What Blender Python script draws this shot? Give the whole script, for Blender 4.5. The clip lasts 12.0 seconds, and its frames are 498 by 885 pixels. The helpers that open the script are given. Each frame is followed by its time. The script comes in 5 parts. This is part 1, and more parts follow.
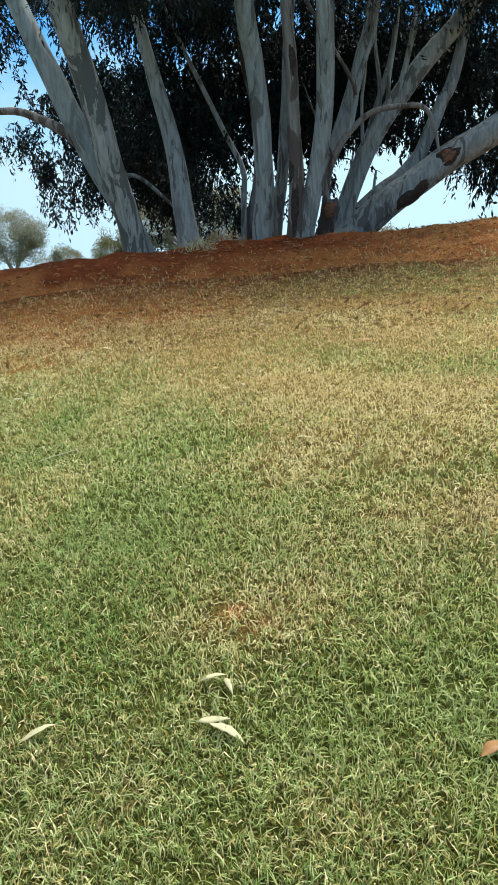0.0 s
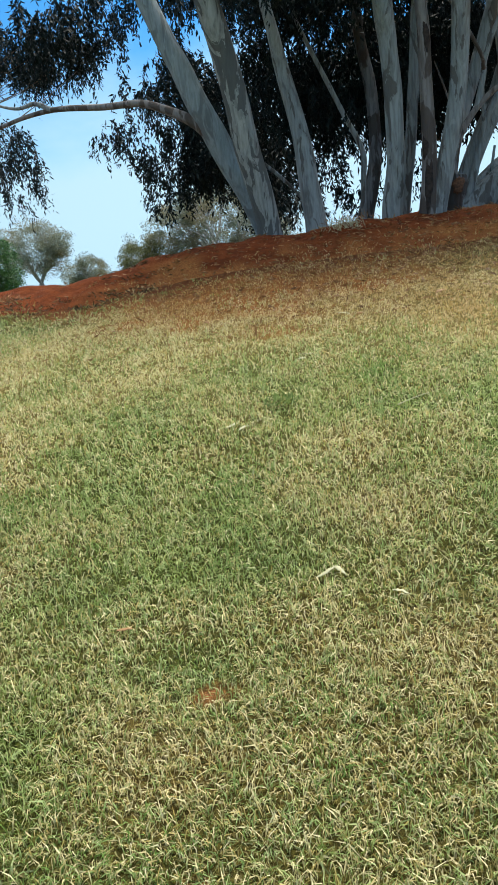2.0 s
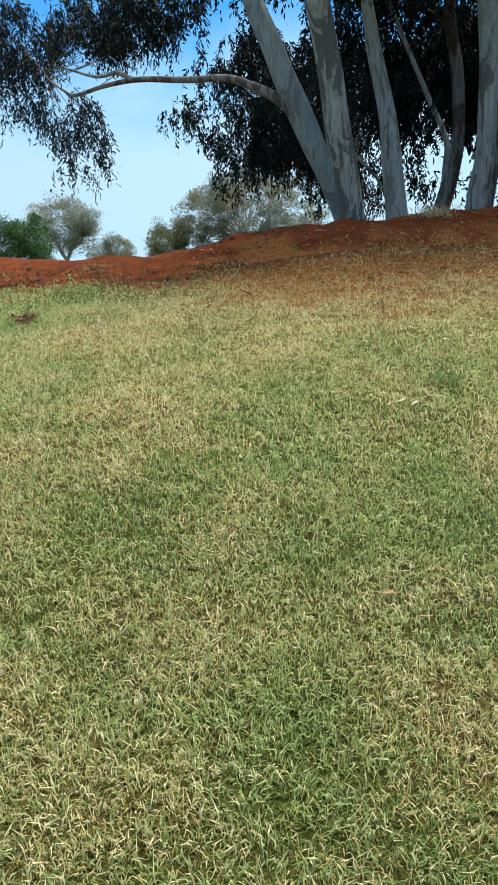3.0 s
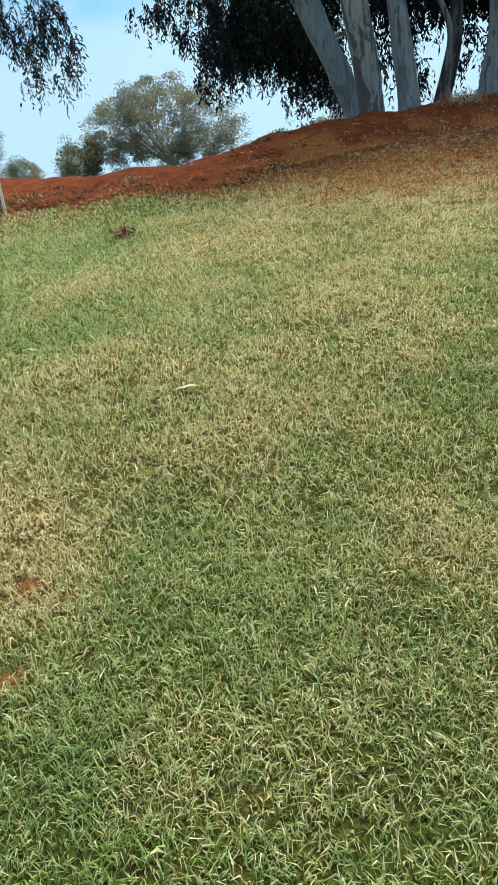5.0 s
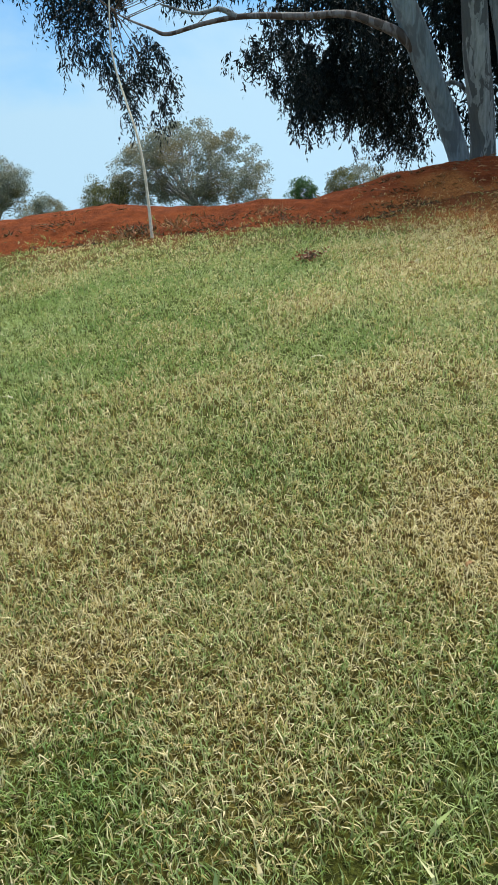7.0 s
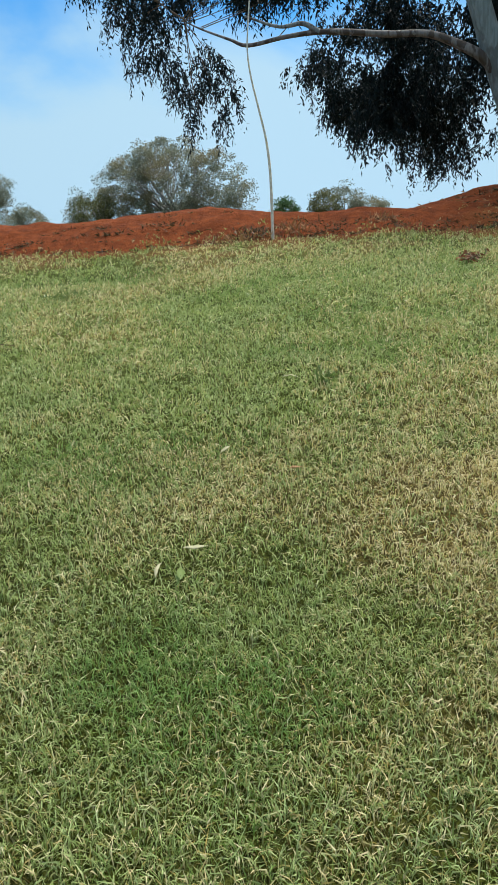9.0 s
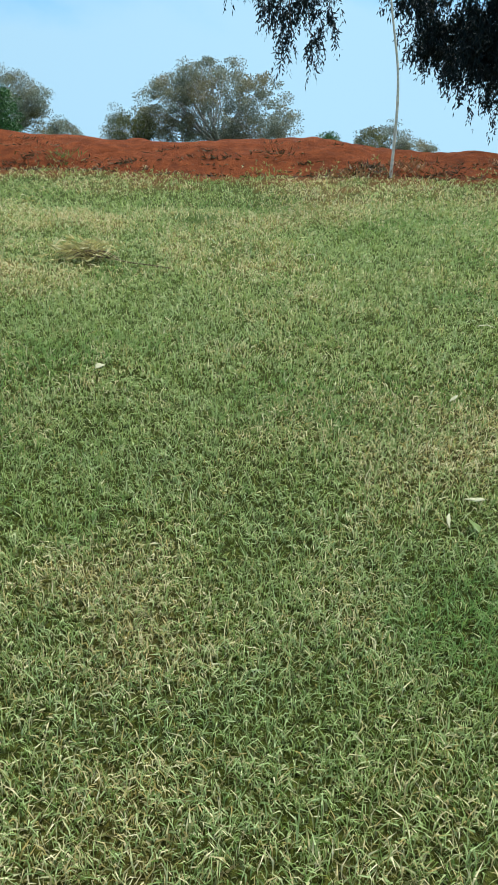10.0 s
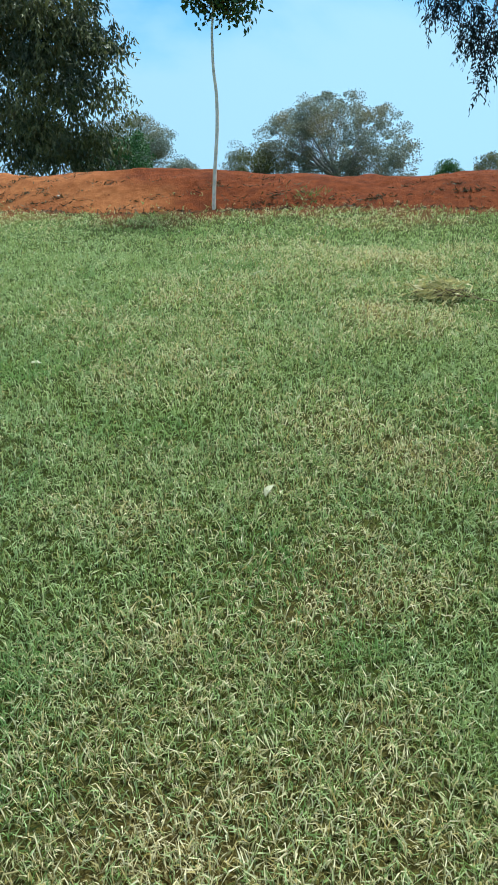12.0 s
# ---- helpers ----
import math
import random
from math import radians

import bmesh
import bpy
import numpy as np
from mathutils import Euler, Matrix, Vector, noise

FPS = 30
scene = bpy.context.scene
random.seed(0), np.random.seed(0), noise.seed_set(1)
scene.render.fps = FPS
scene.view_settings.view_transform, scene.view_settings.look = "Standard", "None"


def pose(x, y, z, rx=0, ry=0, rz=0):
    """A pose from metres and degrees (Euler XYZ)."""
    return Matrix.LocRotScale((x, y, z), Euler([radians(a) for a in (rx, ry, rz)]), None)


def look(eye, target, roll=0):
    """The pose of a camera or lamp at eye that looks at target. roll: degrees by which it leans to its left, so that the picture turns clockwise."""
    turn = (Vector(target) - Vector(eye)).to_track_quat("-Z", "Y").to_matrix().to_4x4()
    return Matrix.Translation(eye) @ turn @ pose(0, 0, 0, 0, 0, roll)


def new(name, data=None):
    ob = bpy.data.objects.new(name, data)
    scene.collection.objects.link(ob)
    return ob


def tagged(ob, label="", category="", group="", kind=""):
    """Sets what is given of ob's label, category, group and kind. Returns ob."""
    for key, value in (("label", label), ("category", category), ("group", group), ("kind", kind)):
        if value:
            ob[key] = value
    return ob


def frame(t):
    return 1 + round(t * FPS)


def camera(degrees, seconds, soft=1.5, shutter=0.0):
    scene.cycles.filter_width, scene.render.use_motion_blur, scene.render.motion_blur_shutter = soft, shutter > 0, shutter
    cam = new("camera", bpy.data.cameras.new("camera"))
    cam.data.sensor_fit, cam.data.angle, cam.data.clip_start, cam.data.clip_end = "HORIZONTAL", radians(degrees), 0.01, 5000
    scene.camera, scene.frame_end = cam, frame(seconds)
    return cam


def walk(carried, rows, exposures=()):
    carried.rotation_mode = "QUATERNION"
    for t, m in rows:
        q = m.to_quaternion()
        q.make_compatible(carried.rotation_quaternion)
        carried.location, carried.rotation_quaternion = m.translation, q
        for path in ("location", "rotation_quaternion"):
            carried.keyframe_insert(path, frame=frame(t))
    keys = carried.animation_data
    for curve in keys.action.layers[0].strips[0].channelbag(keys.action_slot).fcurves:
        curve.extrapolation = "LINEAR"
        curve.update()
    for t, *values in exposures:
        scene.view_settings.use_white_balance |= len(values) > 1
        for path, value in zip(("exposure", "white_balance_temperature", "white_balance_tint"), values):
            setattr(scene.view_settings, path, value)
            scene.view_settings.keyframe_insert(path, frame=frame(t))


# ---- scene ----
cam = camera(38.3, 12.0, soft=1.5)
PATH = [
    (0, (0.0, 0.0, 1.6), (-0.14, 1.937, 1.12), -3.42),
    (0.3, (-0.34, -0.126, 1.598), (-0.475, 1.822, 1.164), -5.66),
    (0.5, (-0.522, -0.185, 1.603), (-0.603, 1.765, 1.167), -2.46),
    (0.8, (-0.804, -0.193, 1.566), (-0.941, 1.745, 1.092), -5.06),
    (0.9, (-0.905, -0.197, 1.57), (-1.065, 1.717, 1.014), -5.46),
    (1, (-1.014, -0.218, 1.573), (-1.12, 1.717, 1.081), -4.70),
    (1.4, (-1.465, -0.277, 1.53), (-1.624, 1.656, 1.042), -7.20),
    (1.5, (-1.588, -0.288, 1.514), (-1.674, 1.646, 1.013), -8.64),
    (1.8, (-1.97, -0.303, 1.444), (-2.079, 1.638, 0.975), -2.36),
    (2, (-2.208, -0.291, 1.413), (-2.369, 1.647, 0.946), -6.04),
    (2.1, (-2.313, -0.277, 1.413), (-2.548, 1.621, 0.826), -7.26),
    (2.5, (-2.667, -0.302, 1.406), (-2.904, 1.601, 0.839), -7.66),
    (2.6, (-2.779, -0.298, 1.4), (-3.025, 1.607, 0.841), -9.00),
    (2.7, (-2.897, -0.301, 1.395), (-3.172, 1.603, 0.847), -7.19),
    (2.8, (-3.016, -0.298, 1.377), (-3.207, 1.647, 0.955), -4.18),
    (2.9, (-3.134, -0.293, 1.354), (-3.275, 1.648, 0.893), -2.13),
    (3, (-3.247, -0.292, 1.334), (-3.421, 1.64, 0.845), -2.46),
    (3.1, (-3.356, -0.303, 1.328), (-3.615, 1.626, 0.867), -3.18),
    (3.2, (-3.461, -0.311, 1.328), (-3.646, 1.636, 0.91), -4.04),
    (4.8, (-5.074, -0.428, 1.318), (-5.038, 1.453, 0.638), -6.74),
    (4.9, (-5.179, -0.428, 1.318), (-5.085, 1.45, 0.638), -6.71),
    (5, (-5.284, -0.429, 1.327), (-5.253, 1.44, 0.615), -6.80),
    (5.1, (-5.382, -0.441, 1.316), (-5.361, 1.455, 0.681), -4.47),
    (5.4, (-5.682, -0.46, 1.313), (-5.765, 1.403, 0.589), -2.99),
    (5.5, (-5.778, -0.479, 1.336), (-5.843, 1.383, 0.607), -3.19),
    (6, (-6.156, -0.433, 1.297), (-6.054, 1.471, 0.695), -4.14),
    (6.3, (-6.453, -0.485, 1.289), (-6.264, 1.451, 0.826), -3.24),
    (6.5, (-6.672, -0.5, 1.295), (-6.524, 1.414, 0.736), -0.58),
    (6.6, (-6.782, -0.495, 1.292), (-6.712, 1.417, 0.71), -1.43),
    (6.9, (-7.088, -0.445, 1.302), (-7.063, 1.438, 0.63), -3.95),
    (7, (-7.162, -0.46, 1.314), (-7.095, 1.445, 0.709), -4.49),
    (7.1, (-7.25, -0.468, 1.314), (-7.155, 1.44, 0.723), -5.09),
    (7.3, (-7.457, -0.471, 1.297), (-7.347, 1.425, 0.671), -5.37),
    (7.4, (-7.568, -0.475, 1.283), (-7.399, 1.425, 0.682), -5.08),
    (7.5, (-7.68, -0.481, 1.274), (-7.442, 1.441, 0.777), -4.26),
    (7.7, (-7.9, -0.481, 1.264), (-7.705, 1.427, 0.697), -2.51),
    (9.3, (-9.63, -0.435, 1.224), (-9.438, 1.475, 0.661), -2.73),
    (9.5, (-9.855, -0.405, 1.224), (-9.617, 1.485, 0.616), -4.67),
    (9.6, (-9.975, -0.372, 1.228), (-9.814, 1.527, 0.62), -3.83),
    (9.9, (-10.329, -0.268, 1.205), (-10.187, 1.594, 0.488), 2.82),
    (10, (-10.438, -0.235, 1.206), (-10.267, 1.622, 0.484), 2.23),
    (10.1, (-10.534, -0.218, 1.215), (-10.351, 1.663, 0.559), 1.62),
    (10.5, (-10.961, -0.245, 1.23), (-11.025, 1.654, 0.606), -2.25),
    (10.7, (-11.198, -0.218, 1.206), (-11.242, 1.718, 0.706), 0.83),
    (11, (-11.518, -0.147, 1.199), (-11.764, 1.739, 0.58), -1.31),
    (11.1, (-11.614, -0.117, 1.211), (-11.822, 1.774, 0.592), -4.47),
    (11.5, (-12.002, -0.067, 1.224), (-12.106, 1.836, 0.619), -4.86),
    (11.8, (-12.332, -0.039, 1.228), (-12.427, 1.881, 0.674), -3.50),
    (12, (-12.563, 0.0, 1.22), (-12.644, 1.888, 0.567), 0.00),
]
EXPOSURES = [(0.0, 0.80, 6700, 9), (2.5, 0.68, 6500, 9), (5.0, 0.64, 6420, 8), (7.5, 0.46, 6450, 10), (9.5, 0.40, 6450, 9), (10.5, 0.53, 5600, 0), (12.0, 0.51, 5620, 0)]
walk(cam, [(t, look(eye, target, roll)) for t, eye, target, roll in PATH], EXPOSURES)

# ---- world, sun and sky ----
SUN_ELEV, SUN_AZ = 65.0, 42.0  # degrees above the horizon; degrees to the right of +y


def build_sky():
    world = bpy.data.worlds.new("sky")
    scene.world = world
    world.use_nodes = True
    nt = world.node_tree
    nt.nodes.clear()
    out = nt.nodes.new("ShaderNodeOutputWorld")
    sky = nt.nodes.new("ShaderNodeTexSky")
    sky.sky_type, sky.sun_disc = "NISHITA", False
    sky.sun_elevation, sky.sun_rotation = radians(SUN_ELEV), radians(SUN_AZ)
    sky.dust_density, sky.ozone_density, sky.air_density = 0.6, 2.5, 1.0
    bg = nt.nodes.new("ShaderNodeBackground")
    bg.inputs["Strength"].default_value = 0.12
    cloud = nt.nodes.new("ShaderNodeBackground")
    cloud.inputs["Color"].default_value = (0.53, 0.79, 0.98, 1)
    # the cloud glows more towards the sun's side
    tc = nt.nodes.new("ShaderNodeTexCoord")
    toward = nt.nodes.new("ShaderNodeVectorMath")
    toward.operation = "DOT_PRODUCT"
    toward.inputs[1].default_value = (math.sin(radians(SUN_AZ)), math.cos(radians(SUN_AZ)), 0)
    nt.links.new(tc.outputs["Generated"], toward.inputs[0])
    glow = nt.nodes.new("ShaderNodeMapRange")
    for key, value in (("From Min", 0.35), ("From Max", 0.80), ("To Min", 0.66), ("To Max", 0.72)):
        glow.inputs[key].default_value = value
    nt.links.new(toward.outputs["Value"], glow.inputs["Value"])
    nt.links.new(glow.outputs["Result"], cloud.inputs["Strength"])
    mp = nt.nodes.new("ShaderNodeMapping")
    mp.inputs["Scale"].default_value = (1.0, 1.0, 1.9)
    mp.inputs["Location"].default_value = (0.35, 0.1, 0.0)
    no = nt.nodes.new("ShaderNodeTexNoise")
    no.inputs["Scale"].default_value, no.inputs["Detail"].default_value = 2.3, 7.0
    no.inputs["Roughness"].default_value, no.inputs["Distortion"].default_value = 0.52, 0.25
    sep = nt.nodes.new("ShaderNodeSeparateXYZ")
    up = nt.nodes.new("ShaderNodeMapRange")
    up.inputs["From Min"].default_value, up.inputs["From Max"].default_value = 0.05, 0.33
    up.inputs["To Min"].default_value, up.inputs["To Max"].default_value = 0.48, -0.15
    add = nt.nodes.new("ShaderNodeMath")
    ramp = nt.nodes.new("ShaderNodeMapRange")
    ramp.interpolation_type = "SMOOTHSTEP"
    ramp.inputs["From Min"].default_value, ramp.inputs["From Max"].default_value = 0.34, 0.74
    mix = nt.nodes.new("ShaderNodeMixShader")
    ln = nt.links.new
    ln(tc.outputs["Generated"], mp.inputs["Vector"])
    ln(mp.outputs["Vector"], no.inputs["Vector"])
    ln(tc.outputs["Generated"], sep.inputs["Vector"])
    ln(sep.outputs["Z"], up.inputs["Value"])
    ln(no.outputs["Fac"], add.inputs[0])
    ln(up.outputs["Result"], add.inputs[1])
    # thin high cloud overhead, unseen; added to make the fill in shade less blue
    fill_veil = nt.nodes.new("ShaderNodeMapRange")
    fill_veil.inputs["From Min"].default_value, fill_veil.inputs["From Max"].default_value = 0.42, 0.75
    fill_veil.inputs["To Min"].default_value, fill_veil.inputs["To Max"].default_value = 0.0, 0.36
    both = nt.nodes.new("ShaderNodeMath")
    ln(sep.outputs["Z"], fill_veil.inputs["Value"])
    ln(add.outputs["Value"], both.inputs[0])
    ln(fill_veil.outputs["Result"], both.inputs[1])
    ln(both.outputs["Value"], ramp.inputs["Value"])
    white = nt.nodes.new("ShaderNodeMix")
    white.data_type = "RGBA"
    white.inputs[6].default_value, white.inputs[7].default_value = cloud.inputs["Color"].default_value, (1.0, 0.95, 0.88, 1)
    high = nt.nodes.new("ShaderNodeMapRange")
    high.inputs["From Min"].default_value, high.inputs["From Max"].default_value = 0.38, 0.6
    ln(sep.outputs["Z"], high.inputs["Value"])
    ln(high.outputs["Result"], white.inputs[0])
    ln(white.outputs[2], cloud.inputs["Color"])
    deep = nt.nodes.new("ShaderNodeMix")
    deep.data_type, deep.blend_type = "RGBA", "MULTIPLY"
    deep.inputs[0].default_value = 1.0
    deep.inputs[7].default_value = (0.20, 0.68, 1.0, 1)
    ln(sky.outputs["Color"], deep.inputs[6])
    ln(deep.outputs[2], bg.inputs["Color"])
    ln(ramp.outputs["Result"], mix.inputs["Fac"])
    ln(bg.outputs["Background"], mix.inputs[1])
    ln(cloud.outputs["Background"], mix.inputs[2])
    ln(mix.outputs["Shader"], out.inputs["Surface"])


build_sky()
sun_data = bpy.data.lights.new("sun", "SUN")
sun_data.energy, sun_data.angle, sun_data.color = 5.0, radians(18.0), (1.0, 0.955, 0.865)
sun = new("sun", sun_data)
az, el = radians(SUN_AZ), radians(SUN_ELEV)
sun_dir = Vector((math.sin(az) * math.cos(el), math.cos(az) * math.cos(el), math.sin(el)))
sun.matrix_world = Matrix.Translation((0, 0, 30)) @ (-sun_dir).to_track_quat("-Z", "Y").to_matrix().to_4x4()


# ---- materials ----
def node(nt, kind, **inputs):
    n = nt.nodes.new(kind)
    for key, value in inputs.items():
        n.inputs[key.replace("_", " ")].default_value = value
    return n


def mixed(nt, fac, a, b):
    """A colour mix; a and b are colours or sockets."""
    m = nt.nodes.new("ShaderNodeMix")
    m.data_type = "RGBA"
    for value, sock in ((fac, m.inputs[0]), (a, m.inputs[6]), (b, m.inputs[7])):
        if isinstance(value, bpy.types.NodeSocket):
            nt.links.new(value, sock)
        elif isinstance(value, (int, float)):
            sock.default_value = value
        else:
            sock.default_value = (*value, 1)
    return m.outputs[2]


def ranged(nt, value, lo, hi, to_lo=0.0, to_hi=1.0):
    r = nt.nodes.new("ShaderNodeMapRange")
    r.interpolation_type = "SMOOTHSTEP"
    for key, v in (("From Min", lo), ("From Max", hi), ("To Min", to_lo), ("To Max", to_hi)):
        r.inputs[key].default_value = v
    nt.links.new(value, r.inputs["Value"])
    return r.outputs["Result"]


def noise_of(nt, scale, detail=4.0, rough=0.55, stretch=None, distortion=0.0):
    tc = nt.nodes.new("ShaderNodeTexCoord")
    n = node(nt, "ShaderNodeTexNoise", Scale=scale, Detail=detail, Roughness=rough, Distortion=distortion)
    if stretch:
        mp = nt.nodes.new("ShaderNodeMapping")
        mp.inputs["Scale"].default_value = stretch
        nt.links.new(tc.outputs["Object"], mp.inputs["Vector"])
        nt.links.new(mp.outputs["Vector"], n.inputs["Vector"])
    else:
        nt.links.new(tc.outputs["Object"], n.inputs["Vector"])
    return n.outputs["Fac"]


def attribute(nt, name):
    a = nt.nodes.new("ShaderNodeAttribute")
    a.attribute_name = name
    return a.outputs["Fac"]


def material(name):
    m = bpy.data.materials.new(name)
    m.use_nodes = True
    nt = m.node_tree
    return m, nt, nt.nodes["Principled BSDF"], nt.nodes["Material Output"]


def bump(nt, bsdf, height, strength, distance):
    b = node(nt, "ShaderNodeBump", Strength=strength, Distance=distance)
    nt.links.new(height, b.inputs["Height"])
    nt.links.new(b.outputs["Normal"], bsdf.inputs["Normal"])


def leaf_material(name, low, high, translucent=0.3, rough=0.5, tint=None, gloss=0.5):
    """Blades and leaves: a colour between low and high for each one, some light passing through."""
    m, nt, bsdf, out = material(name)
    geo = nt.nodes.new("ShaderNodeNewGeometry")
    colour = mixed(nt, geo.outputs["Random Per Island"], low, high)
    if tint:
        colour = mixed(nt, ranged(nt, noise_of(nt, tint[1], 3.0), 0.42, 0.62), colour, tint[0])
    nt.links.new(colour, bsdf.inputs["Base Color"])
    bsdf.inputs["Roughness"].default_value = rough
    bsdf.inputs["Specular IOR Level"].default_value = gloss
    tr = nt.nodes.new("ShaderNodeBsdfTranslucent")
    nt.links.new(colour, tr.inputs["Color"])
    mx = nt.nodes.new("ShaderNodeMixShader")
    mx.inputs[0].default_value = translucent
    nt.links.new(bsdf.outputs[0], mx.inputs[1])
    nt.links.new(tr.outputs[0], mx.inputs[2])
    nt.links.new(mx.outputs[0], out.inputs["Surface"])
    return m


def scattered(nt, value, factor):
    """Another random number, from 0 to 1, out of one that is given."""
    mul, frac = nt.nodes.new("ShaderNodeMath"), nt.nodes.new("ShaderNodeMath")
    mul.operation, frac.operation = "MULTIPLY", "FRACT"
    mul.inputs[1].default_value = factor
    nt.links.new(value, mul.inputs[0])
    nt.links.new(mul.outputs[0], frac.inputs[0])
    return frac.outputs[0]


def grass_material():
    """Kikuyu blades: green to straw, blade by blade, after the dryness of the spot."""
    m, nt, bsdf, out = material("grass_blades")
    geo = nt.nodes.new("ShaderNodeNewGeometry")
    rnd = geo.outputs["Random Per Island"]
    shade, hue = scattered(nt, rnd, 17.3), scattered(nt, rnd, 5.7)
    dry = attribute(nt, "dry")
    a = nt.nodes.new("ShaderNodeMath")
    a.operation = "ADD"
    nt.links.new(dry, a.inputs[0])
    nt.links.new(rnd, a.inputs[1])
    straw = mixed(nt, shade, (0.38, 0.295, 0.088), (0.82, 0.755, 0.50))
    russet = mixed(nt, shade, (0.28, 0.122, 0.034), (0.60, 0.355, 0.15))
    straw = mixed(nt, attribute(nt, "russet"), straw, russet)
    green = mixed(nt, shade, (0.088, 0.165, 0.017), (0.43, 0.54, 0.225))
    glaucous = mixed(nt, shade, (0.10, 0.19, 0.045), (0.46, 0.575, 0.30))
    cool = ranged(nt, noise_of(nt, 1.7, 4.0, 0.6), 0.42, 0.64, 0.0, 0.4)
    mix_in = nt.nodes.new("ShaderNodeMath")
    nt.links.new(cool, mix_in.inputs[0])
    nt.links.new(ranged(nt, hue, 0.35, 1.0, 0.0, 0.35), mix_in.inputs[1])
    green = mixed(nt, mix_in.outputs[0], green, glaucous)
    deep = mixed(nt, ranged(nt, noise_of(nt, 1.1, 3.0), 0.48, 0.66, 0.0, 0.6), green, (0.085, 0.23, 0.04))
    colour = mixed(nt, ranged(nt, a.outputs[0], 0.74, 1.16), deep, straw)
    # the low mat's colour is multiplied down to stand for shade between blades
    gap_shade = nt.nodes.new("ShaderNodeMix")
    gap_shade.data_type, gap_shade.blend_type = "RGBA", "MULTIPLY"
    gap_shade.inputs[7].default_value = (0.27, 0.26, 0.17, 1)
    nt.links.new(attribute(nt, "gap_shade"), gap_shade.inputs[0])
    nt.links.new(colour, gap_shade.inputs[6])
    colour = gap_shade.outputs[2]
    nt.links.new(colour, bsdf.inputs["Base Color"])
    bsdf.inputs["Roughness"].default_value = 0.5
    bsdf.inputs["Specular IOR Level"].default_value = 0.35
    tr = nt.nodes.new("ShaderNodeBsdfTranslucent")
    nt.links.new(mixed(nt, 0.2, colour, (0.64, 0.66, 0.21)), tr.inputs["Color"])
    mx = nt.nodes.new("ShaderNodeMixShader")
    mx.inputs[0].default_value = 0.46
    nt.links.new(bsdf.outputs[0], mx.inputs[1])
    nt.links.new(tr.outputs[0], mx.inputs[2])
    nt.links.new(mx.outputs[0], out.inputs["Surface"])
    return m


def ground_material():
    """Thatch and soil between the blades; farther off, the lawn itself."""
    m, nt, bsdf, _ = material("lawn_ground")
    fine = noise_of(nt, 60.0, 5.0, 0.65)
    mid = noise_of(nt, 2.2, 4.0)
    thatch = mixed(nt, ranged(nt, fine, 0.35, 0.7), (0.042, 0.030, 0.008), (0.15, 0.108, 0.032))
    greens = mixed(nt, ranged(nt, fine, 0.35, 0.65), (0.016, 0.022, 0.003), (0.066, 0.082, 0.012))
    dry = attribute(nt, "dry")
    colour = mixed(nt, ranged(nt, dry, 0.15, 0.75), greens, thatch)
    sward = mixed(nt, ranged(nt, dry, 0.1, 0.7), (0.065, 0.095, 0.021), (0.19, 0.15, 0.050))
    colour = mixed(nt, attribute(nt, "sward"), colour, sward)
    soil = mixed(nt, ranged(nt, fine, 0.35, 0.68), (0.13, 0.048, 0.018), (0.34, 0.135, 0.052))
    colour = mixed(nt, attribute(nt, "bare"), colour, soil)
    worn = mixed(nt, ranged(nt, fine, 0.35, 0.68), (0.14, 0.050, 0.012), (0.36, 0.145, 0.042))
    colour = mixed(nt, attribute(nt, "worn"), colour, worn)
    colour = mixed(nt, attribute(nt, "red"), colour, mixed(nt, ranged(nt, fine, 0.35, 0.68), (0.075, 0.022, 0.006), (0.165, 0.052, 0.015)))
    colour = mixed(nt, ranged(nt, mid, 0.3, 0.7, 0.0, 0.2), colour, (0.055, 0.06, 0.022))
    nt.links.new(colour, bsdf.inputs["Base Color"])
    bsdf.inputs["Roughness"].default_value = 0.95
    bsdf.inputs["Specular IOR Level"].default_value = 0.1
    bump(nt, bsdf, fine, 0.9, 0.03)
    return m


def earth_material():
    """Red laterite soil, damp patches and pale dust."""
    m, nt, bsdf, _ = material("red_earth")
    big, mid, fine = noise_of(nt, 0.9, 4.0), noise_of(nt, 7.0, 6.0, 0.62), noise_of(nt, 55.0, 4.0, 0.7)
    colour = mixed(nt, ranged(nt, mid, 0.3, 0.72), (0.095, 0.0235, 0.0068), (0.18, 0.048, 0.0135))
    colour = mixed(nt, ranged(nt, big, 0.45, 0.7, 0.0, 0.5), colour, (0.19, 0.053, 0.015))
    colour = mixed(nt, ranged(nt, fine, 0.55, 0.8, 0.0, 0.35), colour, (0.23, 0.075, 0.022))
    crust = noise_of(nt, 2.6, 5.0, 0.62, (1.0, 1.0, 2.2), 0.5)
    colour = mixed(nt, ranged(nt, crust, 0.55, 0.62, 0.0, 0.38), colour, (0.062, 0.018, 0.007))
    colour = mixed(nt, attribute(nt, "dusty"), colour, mixed(nt, ranged(nt, mid, 0.3, 0.7), (0.27, 0.098, 0.030), (0.41, 0.17, 0.062)))
    litter = attribute(nt, "litter")
    colour = mixed(nt, litter, colour, mixed(nt, ranged(nt, fine, 0.35, 0.65), (0.17, 0.062, 0.018), (0.40, 0.19, 0.062)))
    nt.links.new(colour, bsdf.inputs["Base Color"])
    bsdf.inputs["Specular IOR Level"].default_value = 0.1
    bsdf.inputs["Roughness"].default_value = 0.95
    add = nt.nodes.new("ShaderNodeMath")
    nt.links.new(mid, add.inputs[0])
    nt.links.new(fine, add.inputs[1])
    bump(nt, bsdf, add.outputs[0], 0.8, 0.035)
    return m


